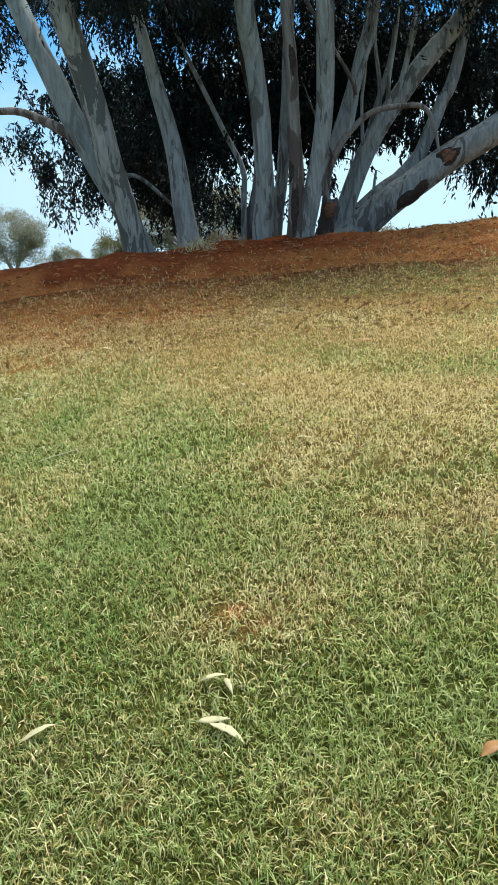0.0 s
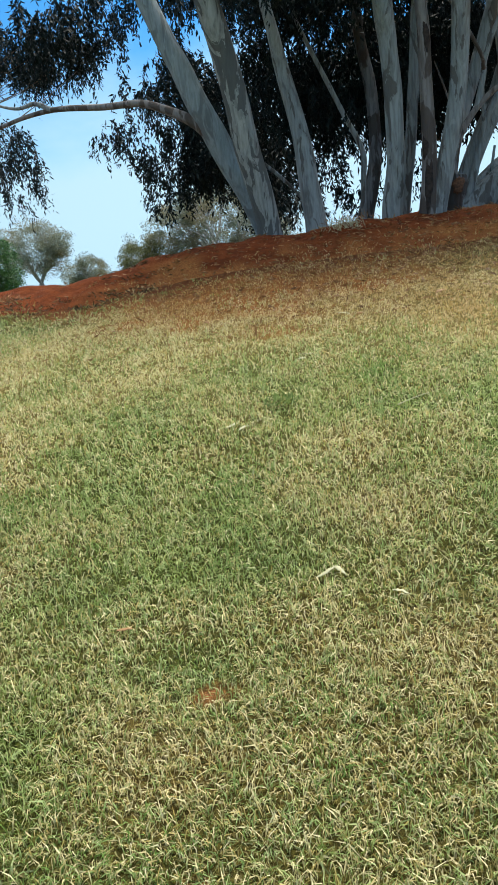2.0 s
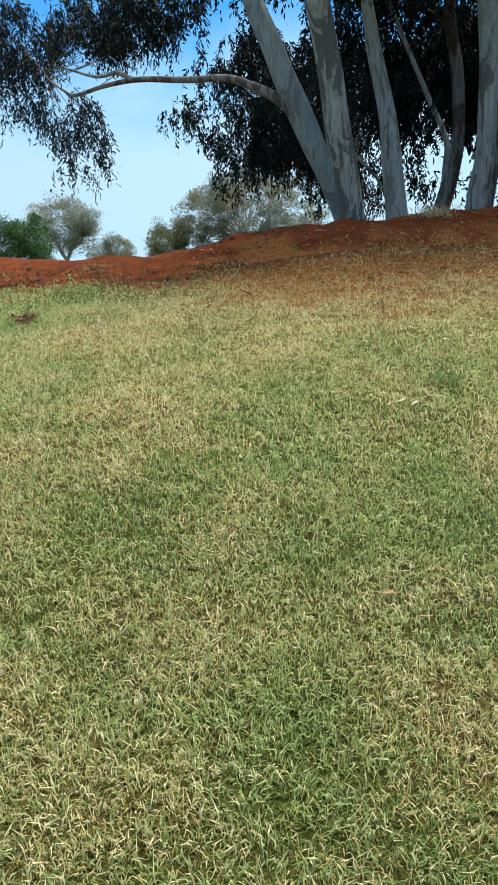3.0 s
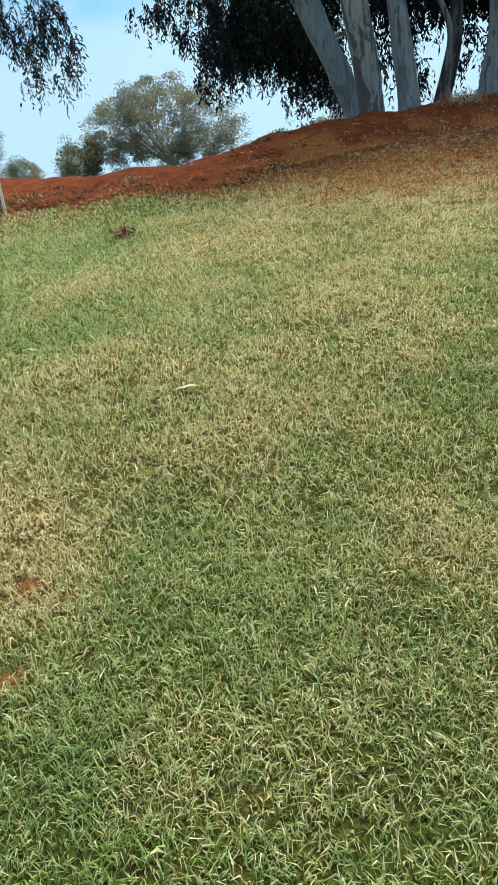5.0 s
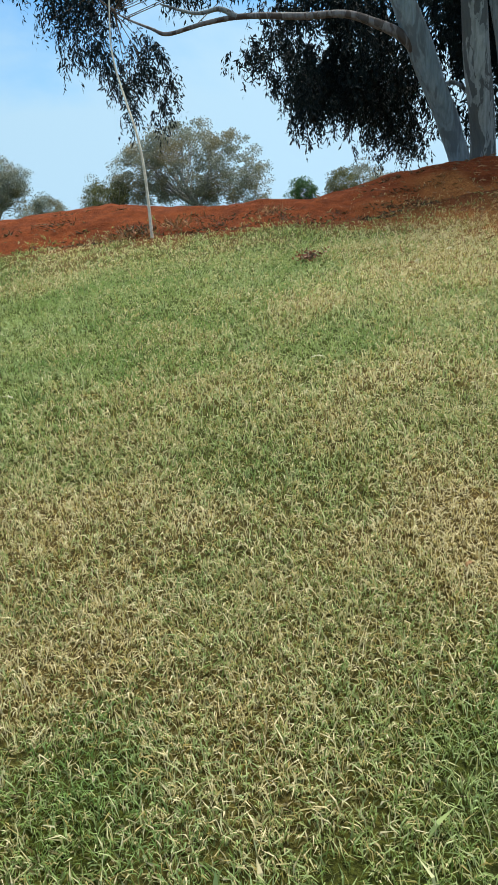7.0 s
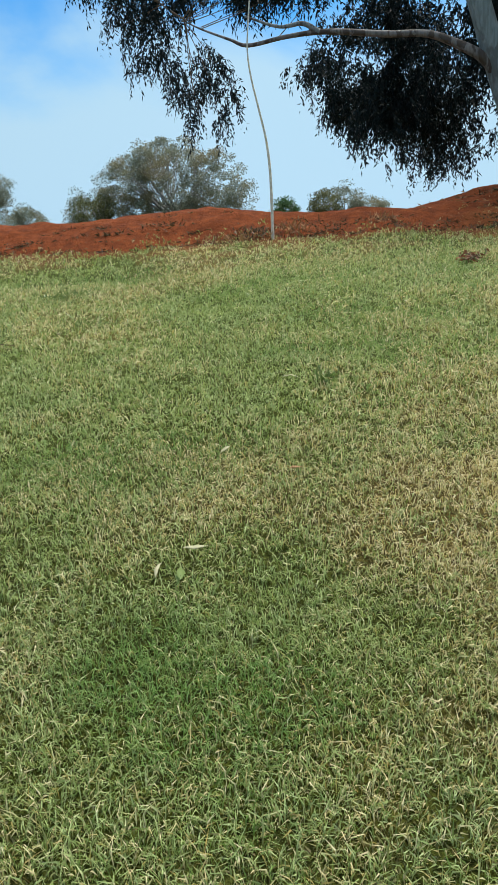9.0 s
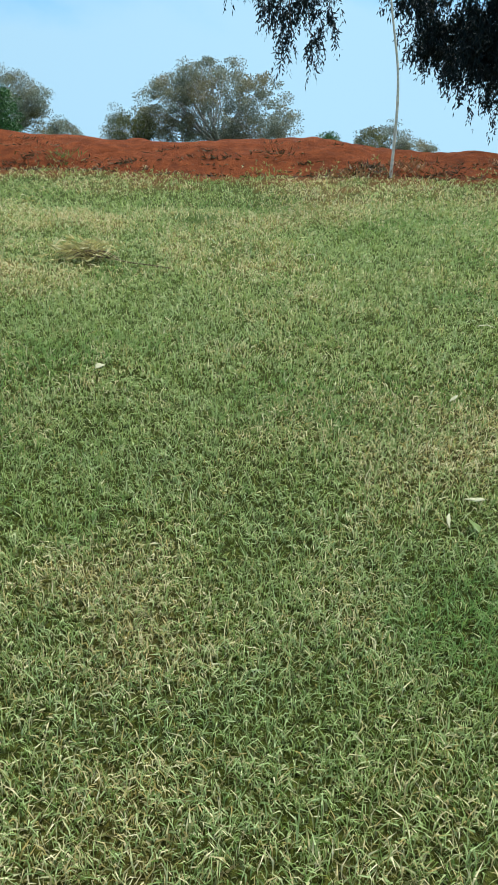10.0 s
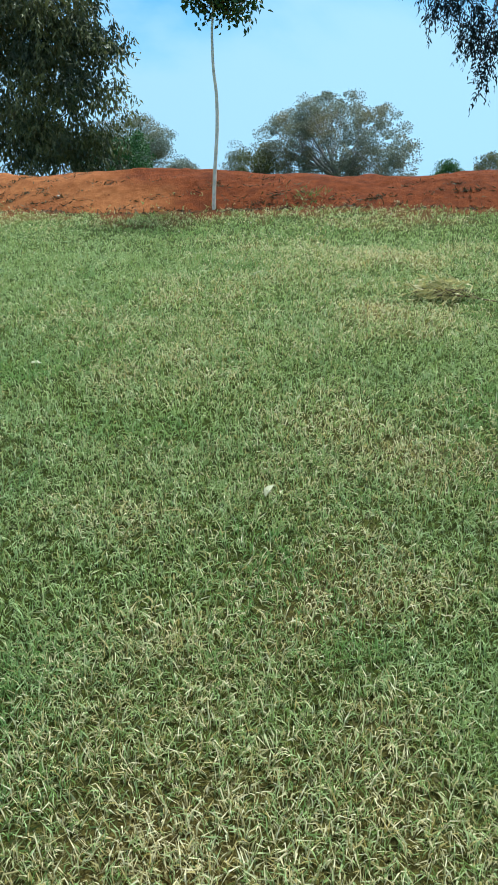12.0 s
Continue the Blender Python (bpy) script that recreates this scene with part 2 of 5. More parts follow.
def bark_material(name, pale, grey, brown, dark_amount=0.0, edge=0.08, peel=0.53):
    """Smooth gum bark that peels in long patches."""
    m, nt, bsdf, _ = material(name)
    patches = noise_of(nt, 2.8, 4.5, 0.56, (1.9, 1.9, 0.5), 0.7)
    streaks = noise_of(nt, 9.0, 6.0, 0.6, (2.2, 2.2, 0.22), 0.3)
    fine = noise_of(nt, 70.0, 3.0, 0.6, (1, 1, 0.4))
    colour = mixed(nt, ranged(nt, streaks, 0.35, 0.68), pale, grey)
    colour = mixed(nt, ranged(nt, patches, peel, peel + edge, 0.0, 0.85), colour, brown)
    colour = mixed(nt, ranged(nt, patches, 0.38, 0.33, 0.0, 0.5), colour, tuple(min(1, c * 1.25) for c in pale))
    colour = mixed(nt, ranged(nt, fine, 0.62, 0.8, 0.0, 0.5), colour, (0.10, 0.085, 0.07))
    if dark_amount:
        scorch = noise_of(nt, 1.7, 5.0, 0.6, (1.5, 1.5, 0.5), 0.8)
        colour = mixed(nt, ranged(nt, scorch, 0.56, 0.62, 0.0, dark_amount), colour, (0.03, 0.016, 0.011))
    nt.links.new(colour, bsdf.inputs["Base Color"])
    bsdf.inputs["Roughness"].default_value = 0.75
    add = nt.nodes.new("ShaderNodeMath")
    nt.links.new(patches, add.inputs[0])
    nt.links.new(streaks, add.inputs[1])
    bump(nt, bsdf, add.outputs[0], 0.6, 0.03)
    return m


def plain_material(name, low, high, scale=12.0, rough=0.8):
    m, nt, bsdf, _ = material(name)
    n = noise_of(nt, scale, 5.0, 0.6)
    nt.links.new(mixed(nt, ranged(nt, n, 0.3, 0.7), low, high), bsdf.inputs["Base Color"])
    bsdf.inputs["Roughness"].default_value = rough
    bump(nt, bsdf, n, 0.4, 0.01)
    return m


M_GRASS, M_GROUND, M_EARTH = grass_material(), ground_material(), earth_material()
M_BARK = bark_material("gum_bark", (0.26, 0.305, 0.31), (0.145, 0.172, 0.177), (0.068, 0.070, 0.066), 0.35, 0.04, 0.55)
M_BARK_PATCHY = bark_material("peeling_gum_bark", (0.285, 0.315, 0.305), (0.17, 0.195, 0.19), (0.055, 0.064, 0.063), 0.3, 0.02, 0.49)
M_BARK_SMOOTH = bark_material("smooth_gum_bark", (0.25, 0.315, 0.33), (0.16, 0.21, 0.222), (0.118, 0.145, 0.152), 0.0, 0.1, 0.52)
M_BARK_PALE = bark_material("pale_gum_bark", (0.52, 0.50, 0.47), (0.36, 0.345, 0.325), (0.20, 0.18, 0.16))
M_BARK_DARK = bark_material("scorched_gum_bark", (0.16, 0.17, 0.176), (0.09, 0.093, 0.096), (0.035, 0.03, 0.026), 0.8, 0.03, 0.47)
M_BARK_BROWN = bark_material("brownish_gum_bark", (0.20, 0.197, 0.193), (0.125, 0.118, 0.11), (0.05, 0.038, 0.03), 0.3, 0.04, 0.5)
M_CHAR = plain_material("charred_bark", (0.012, 0.009, 0.008), (0.045, 0.032, 0.025), 18.0, 0.9)
M_WOOD = plain_material("torn_wood", (0.05, 0.022, 0.012), (0.19, 0.09, 0.045), 22.0, 0.8)
M_BARK_FAR = plain_material("pale_bark", (0.22, 0.21, 0.20), (0.42, 0.40, 0.38), 3.0)
# backlit shade is put into these near-black leaves; the next is the lit copy
M_GUM_LEAF_SHADED = leaf_material("shaded_gum_leaves", (0.0042, 0.011, 0.0115), (0.014, 0.027, 0.028), 0.03, 0.6, gloss=0.16)
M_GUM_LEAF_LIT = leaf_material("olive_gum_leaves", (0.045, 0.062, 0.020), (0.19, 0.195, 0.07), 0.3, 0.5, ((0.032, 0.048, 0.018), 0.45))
M_FAR_LEAF = leaf_material("grey_green_leaves", (0.12, 0.15, 0.11), (0.27, 0.305, 0.235), 0.35, 0.6, ((0.22, 0.205, 0.12), 0.33))
M_BUSH_LEAF = leaf_material("dark_bush_leaves", (0.014, 0.055, 0.012), (0.055, 0.16, 0.03), 0.2, 0.5)
M_SAP_LEAF = leaf_material("sapling_leaves", (0.016, 0.045, 0.010), (0.045, 0.10, 0.022), 0.25, 0.4)
M_STEM = plain_material("pale_sapling_bark", (0.56, 0.50, 0.40), (0.84, 0.77, 0.64), 20.0)
M_TWIG = plain_material("dry_twig", (0.065, 0.04, 0.022), (0.17, 0.11, 0.06), 30.0)
M_DRY_LEAF = leaf_material("pale_dry_leaf", (0.29, 0.295, 0.175), (0.42, 0.42, 0.27), 0.15, 0.7)
M_BROWN_LEAF = leaf_material("brown_dry_leaf", (0.13, 0.066, 0.024), (0.37, 0.21, 0.085), 0.2, 0.6)
M_BANK_TUFT = leaf_material("dark_tufts", (0.016, 0.013, 0.005), (0.10, 0.082, 0.03), 0.15, 0.7)
M_WEED = leaf_material("weed_leaves", (0.08, 0.135, 0.03), (0.20, 0.28, 0.08), 0.3, 0.5)
M_STONE = plain_material("pale_stone", (0.30, 0.27, 0.22), (0.46, 0.43, 0.37), 25.0)


# ---- building helpers ----
def mesh_of(name, verts, faces, mat, smooth=False, attributes=()):
    """A mesh from arrays: verts (n, 3), faces (m, k)."""
    verts, faces = np.asarray(verts, np.float32), np.asarray(faces, np.int32)
    me = bpy.data.meshes.new(name)
    me.vertices.add(len(verts))
    me.vertices.foreach_set("co", verts.ravel())
    me.loops.add(faces.size)
    me.loops.foreach_set("vertex_index", faces.ravel())
    me.polygons.add(len(faces))
    me.polygons.foreach_set("loop_start", np.arange(len(faces), dtype=np.int32) * faces.shape[1])
    me.polygons.foreach_set("use_smooth", np.full(len(faces), smooth))
    for key, values in attributes:
        me.attributes.new(key, "FLOAT", "POINT").data.foreach_set("value", np.asarray(values, np.float32))
    me.materials.append(mat)
    me.update(calc_edges=True)
    me.validate()
    return me


def part(name, me, parent, label=""):
    ob = new(name, me)
    ob.parent = parent
    return tagged(ob, label) if label else ob


def thing(name, at, label, category, group="", kind=""):
    ob = new(name)
    ob.location = at
    bpy.context.view_layer.update()
    return tagged(ob, label, category, group, kind)


def spline(points, steps):
    """Catmull-Rom through rows of numbers."""
    p = np.asarray(points, float)
    p = np.vstack([2 * p[0] - p[1], p, 2 * p[-1] - p[-2]])
    t = np.linspace(0, 1, steps, endpoint=False)[:, None]
    out = []
    for a, b, c, d in zip(p, p[1:], p[2:], p[3:]):
        out.append(0.5 * (2 * b + (c - a) * t + (2 * a - 5 * b + 4 * c - d) * t**2 + (3 * b - a - 3 * c + d) * t**3))
    return np.vstack([*out, p[-2:-1]])


def tube(rows, sides=10, steps=6, lumps=0.0, seed=0):
    """Verts and quads of a round limb along rows of x, y, z, radius."""
    rng = np.random.default_rng(seed)
    c = spline(rows, steps)
    pts, rad = c[:, :3], np.maximum(c[:, 3], 0.002)
    way = np.gradient(pts, axis=0)
    way /= np.linalg.norm(way, axis=1)[:, None] + 1e-9
    side = np.cross(way, (0.31, 0.95, 0.02))
    side /= np.linalg.norm(side, axis=1)[:, None]
    over = np.cross(way, side)
    ang = np.linspace(0, 2 * np.pi, sides, endpoint=False)
    r = rad[:, None] * np.ones(sides)
    if lumps:
        for k in range(1, 5):
            ph, fr = rng.uniform(0, 6.28), rng.uniform(1.0, 5.0)
            r = r * (1 + lumps / k * np.sin(k * ang[None] + ph + fr * np.linspace(0, 6, len(c))[:, None]))
    v = pts[:, None] + r[..., None] * (np.cos(ang)[None, :, None] * side[:, None] + np.sin(ang)[None, :, None] * over[:, None])
    n = len(c)
    i, j = np.meshgrid(np.arange(n - 1), np.arange(sides), indexing="ij")
    j2 = (j + 1) % sides
    quads = np.stack([i * sides + j, i * sides + j2, (i + 1) * sides + j2, (i + 1) * sides + j], -1).reshape(-1, 4)
    return v.reshape(-1, 3), quads


def joined(pieces):
    verts, faces, at = [], [], 0
    for v, f in pieces:
        verts.append(v)
        faces.append(np.asarray(f) + at)
        at += len(v)
    return np.vstack(verts), np.vstack(faces)


def leaves(pos, way, length, width, rng, fold=0.25):
    """Pointed leaves, two triangles each side of a bent midrib: base, two flanks, tip."""
    n = len(pos)
    way = way / (np.linalg.norm(way, axis=1)[:, None] + 1e-9)
    ref = rng.normal(size=(n, 3))
    side = np.cross(way, ref)
    side /= np.linalg.norm(side, axis=1)[:, None] + 1e-9
    nor = np.cross(side, way)
    length, width = np.broadcast_to(length, n)[:, None], np.broadcast_to(width, n)[:, None]
    mid = pos + way * length * 0.42 + nor * width * fold
    v = np.stack([pos, mid + side * width * 0.5, pos + way * length, mid - side * width * 0.5], 1).reshape(-1, 3)
    b = np.arange(n)[:, None] * 4
    return v, np.vstack([b + (0, 1, 3), b + (1, 2, 3)])


def sm(x, a, b):
    t = np.clip((np.asarray(x, float) - a) / (b - a), 0, 1)
    return t * t * (3 - 2 * t)


class Field:
    """Smooth value noise on the plane, about -1 to 1."""

    def __init__(self, seed, scale):
        self.grid, self.scale = np.random.default_rng(seed).uniform(-1, 1, (64, 64)), scale

    def __call__(self, x, y):
        u, v = np.asarray(x, float) / self.scale + 1000, np.asarray(y, float) / self.scale + 1000
        i, j = np.floor(u).astype(int), np.floor(v).astype(int)
        a, b = u - i, v - j
        a, b = a * a * (3 - 2 * a), b * b * (3 - 2 * b)
        g = self.grid
        return (g[i % 64, j % 64] * (1 - a) * (1 - b) + g[(i + 1) % 64, j % 64] * a * (1 - b)
                + g[i % 64, (j + 1) % 64] * (1 - a) * b + g[(i + 1) % 64, (j + 1) % 64] * a * b)


# ---- the lie of the land ----
N_BIG, N_MID, N_SMALL, N_FINE = Field(1, 3.1), Field(2, 0.9), Field(3, 0.33), Field(4, 0.13)


def foot_y(x):
    return np.interp(x, [-40, -13.5, -8, -5, -3, 0, 8], [15.0, 10.45, 9.5, 9.3, 9.6, 10.0, 10.0]) + 0.14 * N_MID(x, 7.7)


def foot_z(x):
    return np.interp(x, [-40, -13.5, -8, -5, -3.5, -1, 8], [0.85, 0.99, 1.14, 1.17, 1.36, 1.47, 1.6])


def crest_z(x):
    xs = [-40, -17, -15.3, -14.4, -13.4, -11.7, -10.8, -9.5, -8.8, -8.2, -7.5, -6.2, -5.6, -5.2, -4.8, -4.3, -3.8, -3.2, -2.4, -1.2, 0, 1.6, 2.6, 3.5, 10]
    zs = [1.3, 1.52, 1.60, 1.57, 1.54, 1.48, 1.47, 1.54, 1.58, 1.53, 1.51, 1.46, 1.48, 1.53, 1.61, 1.72, 1.77, 1.82, 1.88, 1.98, 2.0, 2.01, 2.06, 2.15, 2.25]
    return np.interp(x, xs, zs)


def crest_y(x):
    return foot_y(x) + np.interp(x, [-14, -8, -4.5, -2, 8], [1.45, 1.6, 1.3, 2.1, 2.6])


def lawn(x, y):
    x, y = np.asarray(x, float), np.asarray(y, float)
    z0 = np.interp(x, [-40, -14, -11, -6, -2.5, 0, 8], [-0.6, -0.42, -0.47, -0.2, -0.32, -0.16, -0.1])
    fy, fz = foot_y(x), foot_z(x)
    z = np.where(y < fy, z0 + (fz - z0) * y / fy, fz)
    far = sm(y, 13, 40)
    z = z * (1 - far) + 0.6 * far
    near = sm(np.hypot(np.minimum(y, 0), 0), 3, 30)
    z = z * (1 - near) + z0 * near
    ripple = 0.03 * N_BIG(x, y) + 0.018 * N_MID(x, y) + 0.008 * N_SMALL(x, y)
    return z + ripple * (1 - sm(np.abs(y - 4), 12, 25))


def mound(x, y):
    """The height of the bank of earth, which dips under the lawn at its foot and behind."""
    x, y = np.asarray(x, float), np.asarray(y, float)
    fy, fz, cy, cz = foot_y(x), foot_z(x), crest_y(x), crest_z(x)
    u = (y - fy) / (cy - fy)
    up = fz + (cz - fz) * np.where(u < 0, 1.6 * u, np.sin(np.clip(u, 0, 1) * np.pi / 2) ** 1.05)
    flat = np.interp(x, [-3.9, -2.7, 8], [0.35, 5.5, 6.0])
    down = sm(y, cy + flat * 0.6, cy + flat + np.interp(x, [-3.9, -2.7], [2.4, 4.0]))
    z = up * (1 - down) + (0.1) * down
    rough = sm(u, -0.1, 0.4) * (0.045 * N_MID(x * 1.3, y) + 0.03 * N_SMALL(x, y) + 0.014 * N_FINE(x, y))
    return z + rough


def surface(x, y):
    return np.maximum(lawn(x, y), mound(x, y))


DRY_SPOTS = [(-6.22, 2.2, 0.40, 0.55), (-6.1, 1.75, 0.35, 0.4), (0.09, 3.98, 0.45, 0.45), (0.79, 3.3, 0.40, 0.55), (-0.3, 2.55, 0.30, 0.4), (0.8, 4.9, 0.9, 0.5), (-0.7, 7.2, 1.8, 0.5),
             (-2.66, 3.8, 0.5, 0.3), (-2.75, 1.35, 0.40, 0.22), (-8.06, 2.45, 0.8, 0.35), (-7.6, 1.46, 0.5, 0.3), (-9.08, 3.25, 0.5, 0.35), (-12.0, 3.3, 0.6, 0.2), (-13.0, 1.3, 0.5, 0.35),
             (-12.3, 2.26, 0.35, 0.3), (-5.2, 6.2, 0.8, 0.35), (-3.6, 7.4, 1.2, 0.4)]
GREEN_SPOTS = [(-0.94, 3.28, 0.5, 0.4), (0.57, 2.1, 0.45, 0.5), (0.04, 3.36, 0.4, 0.2), (1.4, 5.4, 0.5, 0.4), (-6.0, 0.85, 0.6, 0.45), (-3.15, 4.25, 0.5, 0.3), (-3.4, 1.6, 0.35, 0.3),
               (-8.6, 6.3, 0.9, 0.35), (-7.7, 1.1, 0.35, 0.3), (-14.7, 7.9, 1.0, 0.35), (-11.5, 4.5, 0.6, 0.25), (-1.2, 1.5, 0.4, 0.3)]
BARE_SPOTS = [(-2.6, 1.86, 0.07), (-6.06, 1.32, 0.075), (-5.81, 1.38, 0.05), (-0.3, 2.6, 0.06), (-0.15, 2.5, 0.04), (-6.15, 2.27, 0.05), (-6.06, 1.76, 0.05), (-2.84, 1.75, 0.05), (-2.64, 1.14, 0.035)]


def dryness(x, y):
    d = 0.262 + 0.014 * (np.clip(x, -8.5, 1) + 6.5) - 0.03 * (1 - sm(y, 1.2, 3.0)) * sm(x, -5, -3) + 0.06 * sm(y, 3.5, 7) * sm(x, -4, 0) + 0.26 * N_MID(x, y) + 0.16 * N_BIG(x + 5, y) + 0.20 * N_SMALL(x, y) + 0.09 * N_FINE(x, y)
    d = d + 0.25 * sm(y - foot_y(x), -2.2, 0.5) * sm(x, -6.5, -4) + 0.22 * sm(y - foot_y(x), -4.2, -1.8) * sm(x, -3.5, -0.8) + 0.15 * under_trees(x, y)
    for cx, cy, r, k in DRY_SPOTS:
        d = d + k * np.exp(-(((x - cx) / r) ** 2 + ((y - cy) / (r * 0.7)) ** 2))
    for cx, cy, r, k in GREEN_SPOTS:
        d = d - k * np.exp(-(((x - cx) / r) ** 2 + ((y - cy) / (r * 0.7)) ** 2))
    return np.clip(d, 0, 1)


def under_trees(x, y):
    """The worn ground with litter below the gums."""
    d = np.hypot((x + 2.7) / 2.5, (y - 9.3) / 3.0) + 0.22 * N_MID(x, y) + 0.22 * N_SMALL(x, y) + 0.1 * N_FINE(x, y)
    return 1 - sm(d, 0.55, 1.15)


def spots(x, y):
    b = np.zeros_like(np.asarray(x, float))
    for cx, cy, r in BARE_SPOTS:
        b = np.maximum(b, 1 - sm(np.hypot(x - cx, (y - cy) * 1.3), r * 0.6, r * 1.3))
    return b


def ragged_past(x, y):
    """Metres past the foot of the bank, with the ragged edge of the grass."""
    return y - foot_y(x) + 0.35 * N_MID(x * 1.7, y * 1.4) + 0.38 * N_SMALL(x, y) + 0.2 * N_FINE(x, y)


def bank_edge(x, y):
    return sm(ragged_past(x, y), -1.1, 0.2) * (1 - sm(y, 13, 16))


def bareness(x, y):
    return np.maximum(np.maximum(spots(x, y), 0.9 * under_trees(x, y)), bank_edge(x, y))


def sward_at(x, y):
    """Where the ground itself reads as turf: up the slope, and all about beyond the thick grass."""
    up = 0.65 * sm(y, 3.0, 6.5) * (1 - 0.5 * sm(y - foot_y(x), -2.5, -0.8))
    about = np.maximum(1 - sm(y, 0.15, 0.55), np.maximum(1 - sm(x, -15.8, -14.6), sm(x, 2.2, 3.4)))
    return np.maximum(up, about)


def sheet(xs, ys, height):
    gx, gy = np.meshgrid(xs, ys, indexing="ij")
    v = np.stack([gx, gy, height(gx, gy)], -1).reshape(-1, 3)
    i, j = np.meshgrid(np.arange(len(xs) - 1), np.arange(len(ys) - 1), indexing="ij")
    n = len(ys)
    return v, np.stack([i * n + j, (i + 1) * n + j, (i + 1) * n + j + 1, i * n + j + 1], -1).reshape(-1, 4)


def far_steps(a, b, n):
    return a + (b - a) * np.linspace(0, 1, n + 1)[1:] ** 2.6


def ground_height(x, y):
    inside = sm(y, foot_y(x) + 0.25, foot_y(x) + 1.0) * (1 - sm(y, 22, 30))
    return lawn(x, y) - 0.5 * inside


xs = np.concatenate([far_steps(-19, -900, 26)[::-1], np.arange(-19, 6, 0.09), far_steps(6, 900, 26)])
ys = np.concatenate([far_steps(-2, -300, 18)[::-1], np.arange(-2, 12, 0.09), far_steps(12, 1500, 34)])
v, f = sheet(xs, ys, ground_height)
ground = new("ground", mesh_of("ground", v, f, M_GROUND, True,
                               (("dry", dryness(v[:, 0], v[:, 1])), ("bare", spots(v[:, 0], v[:, 1])), ("worn", 0.85 * under_trees(v[:, 0], v[:, 1])), ("red", bank_edge(v[:, 0], v[:, 1])), ("sward", sward_at(v[:, 0], v[:, 1])))))
tagged(ground, "patchy dry and green lawn sloping up to the bank", "lawn", kind="structure")

xs = np.concatenate([far_steps(-19, -70, 30)[::-1], np.arange(-19, 6, 0.06), far_steps(6, 40, 20)])
ys = np.concatenate([np.arange(8.6, 14.0, 0.06), np.arange(14.0, 26, 0.3)])
v, f = sheet(xs, ys, mound)
lit = sm(v[:, 0] + 0.9 * N_MID(v[:, 0], v[:, 1]), -3.2, 2.2) * (0.45 + 0.55 * sm(N_SMALL(v[:, 0], v[:, 1]) + 0.6 * N_FINE(v[:, 0], v[:, 1]), -0.5, 0.5))
lit = lit * (1 - (1 - sm(v[:, 0], 0.2, 2.4)) * sm(v[:, 2] - crest_z(v[:, 0]), -0.32, -0.16))
lit = np.maximum(lit, 0.8 * sm(foot_y(v[:, 0]) + 0.8 - v[:, 1] + 0.5 * N_SMALL(v[:, 0], v[:, 1]), 0.1, 0.7) * sm(v[:, 0], -5.6, -3.6))
bank = new("earth_bank", mesh_of("earth_bank", v, f, M_EARTH, True, (("litter", lit), ("dusty", 0.75 * sm(v[:, 0] + 1.5 * N_MID(v[:, 0], v[:, 1]), -13.6, -16.2)))))
tagged(bank, "long bank of bare red earth behind the lawn", "earth bank", kind="structure")


# ---- grass ----
def grass_cover(x, y):
    """How much of the ground the grass covers, from 0 to 1."""
    past = ragged_past(x, y)
    right = sm(x, -5.5, -1.5) * (1 - (1 - sm(x, 0.3, 2.6)) * sm(mound(x, y) - crest_z(x), -0.34, -0.18))
    want = (1 - 0.45 * sm(past, -1.9, -0.5)) * (1 - sm(past, -0.7, 0.45) * (1 - right * 0.42 * (1 - 0.75 * sm(past, 0.6, 2.6) * (1 - sm(x, -0.5, 2.5)))))
    for cx, cy, r in BARE_SPOTS:
        want = np.minimum(want, 0.22 + 0.78 * sm(np.hypot(x - cx, (y - cy) * 1.3), r * 0.3, r * 1.4))
    want = want * (1 - 0.35 * under_trees(x, y)) * (1 - 0.3 * sm(y - foot_y(x), -5.5, -2.0) * sm(x, -3.5, -0.5))
    return want * (0.75 + 0.25 * sm(N_SMALL(x, y) + 0.9 * N_FINE(x, y), -0.8, 0.0))


def russet_at(x, y):
    """Where the grass has died to a red-brown straw: below the gums and on the bank."""
    past = y - foot_y(x)
    near = np.maximum(sm(past, -2.6, -0.3) * sm(x, -5.5, -2.5), 0.9 * sm(past, -6.2, -2.0) * sm(x, -3.0, -0.2))
    return np.clip(np.maximum(near, 0.85 * under_trees(x, y)) * (0.68 + 0.5 * N_SMALL(x, y) + 0.35 * N_MID(x + 9, y)), 0, 0.95)


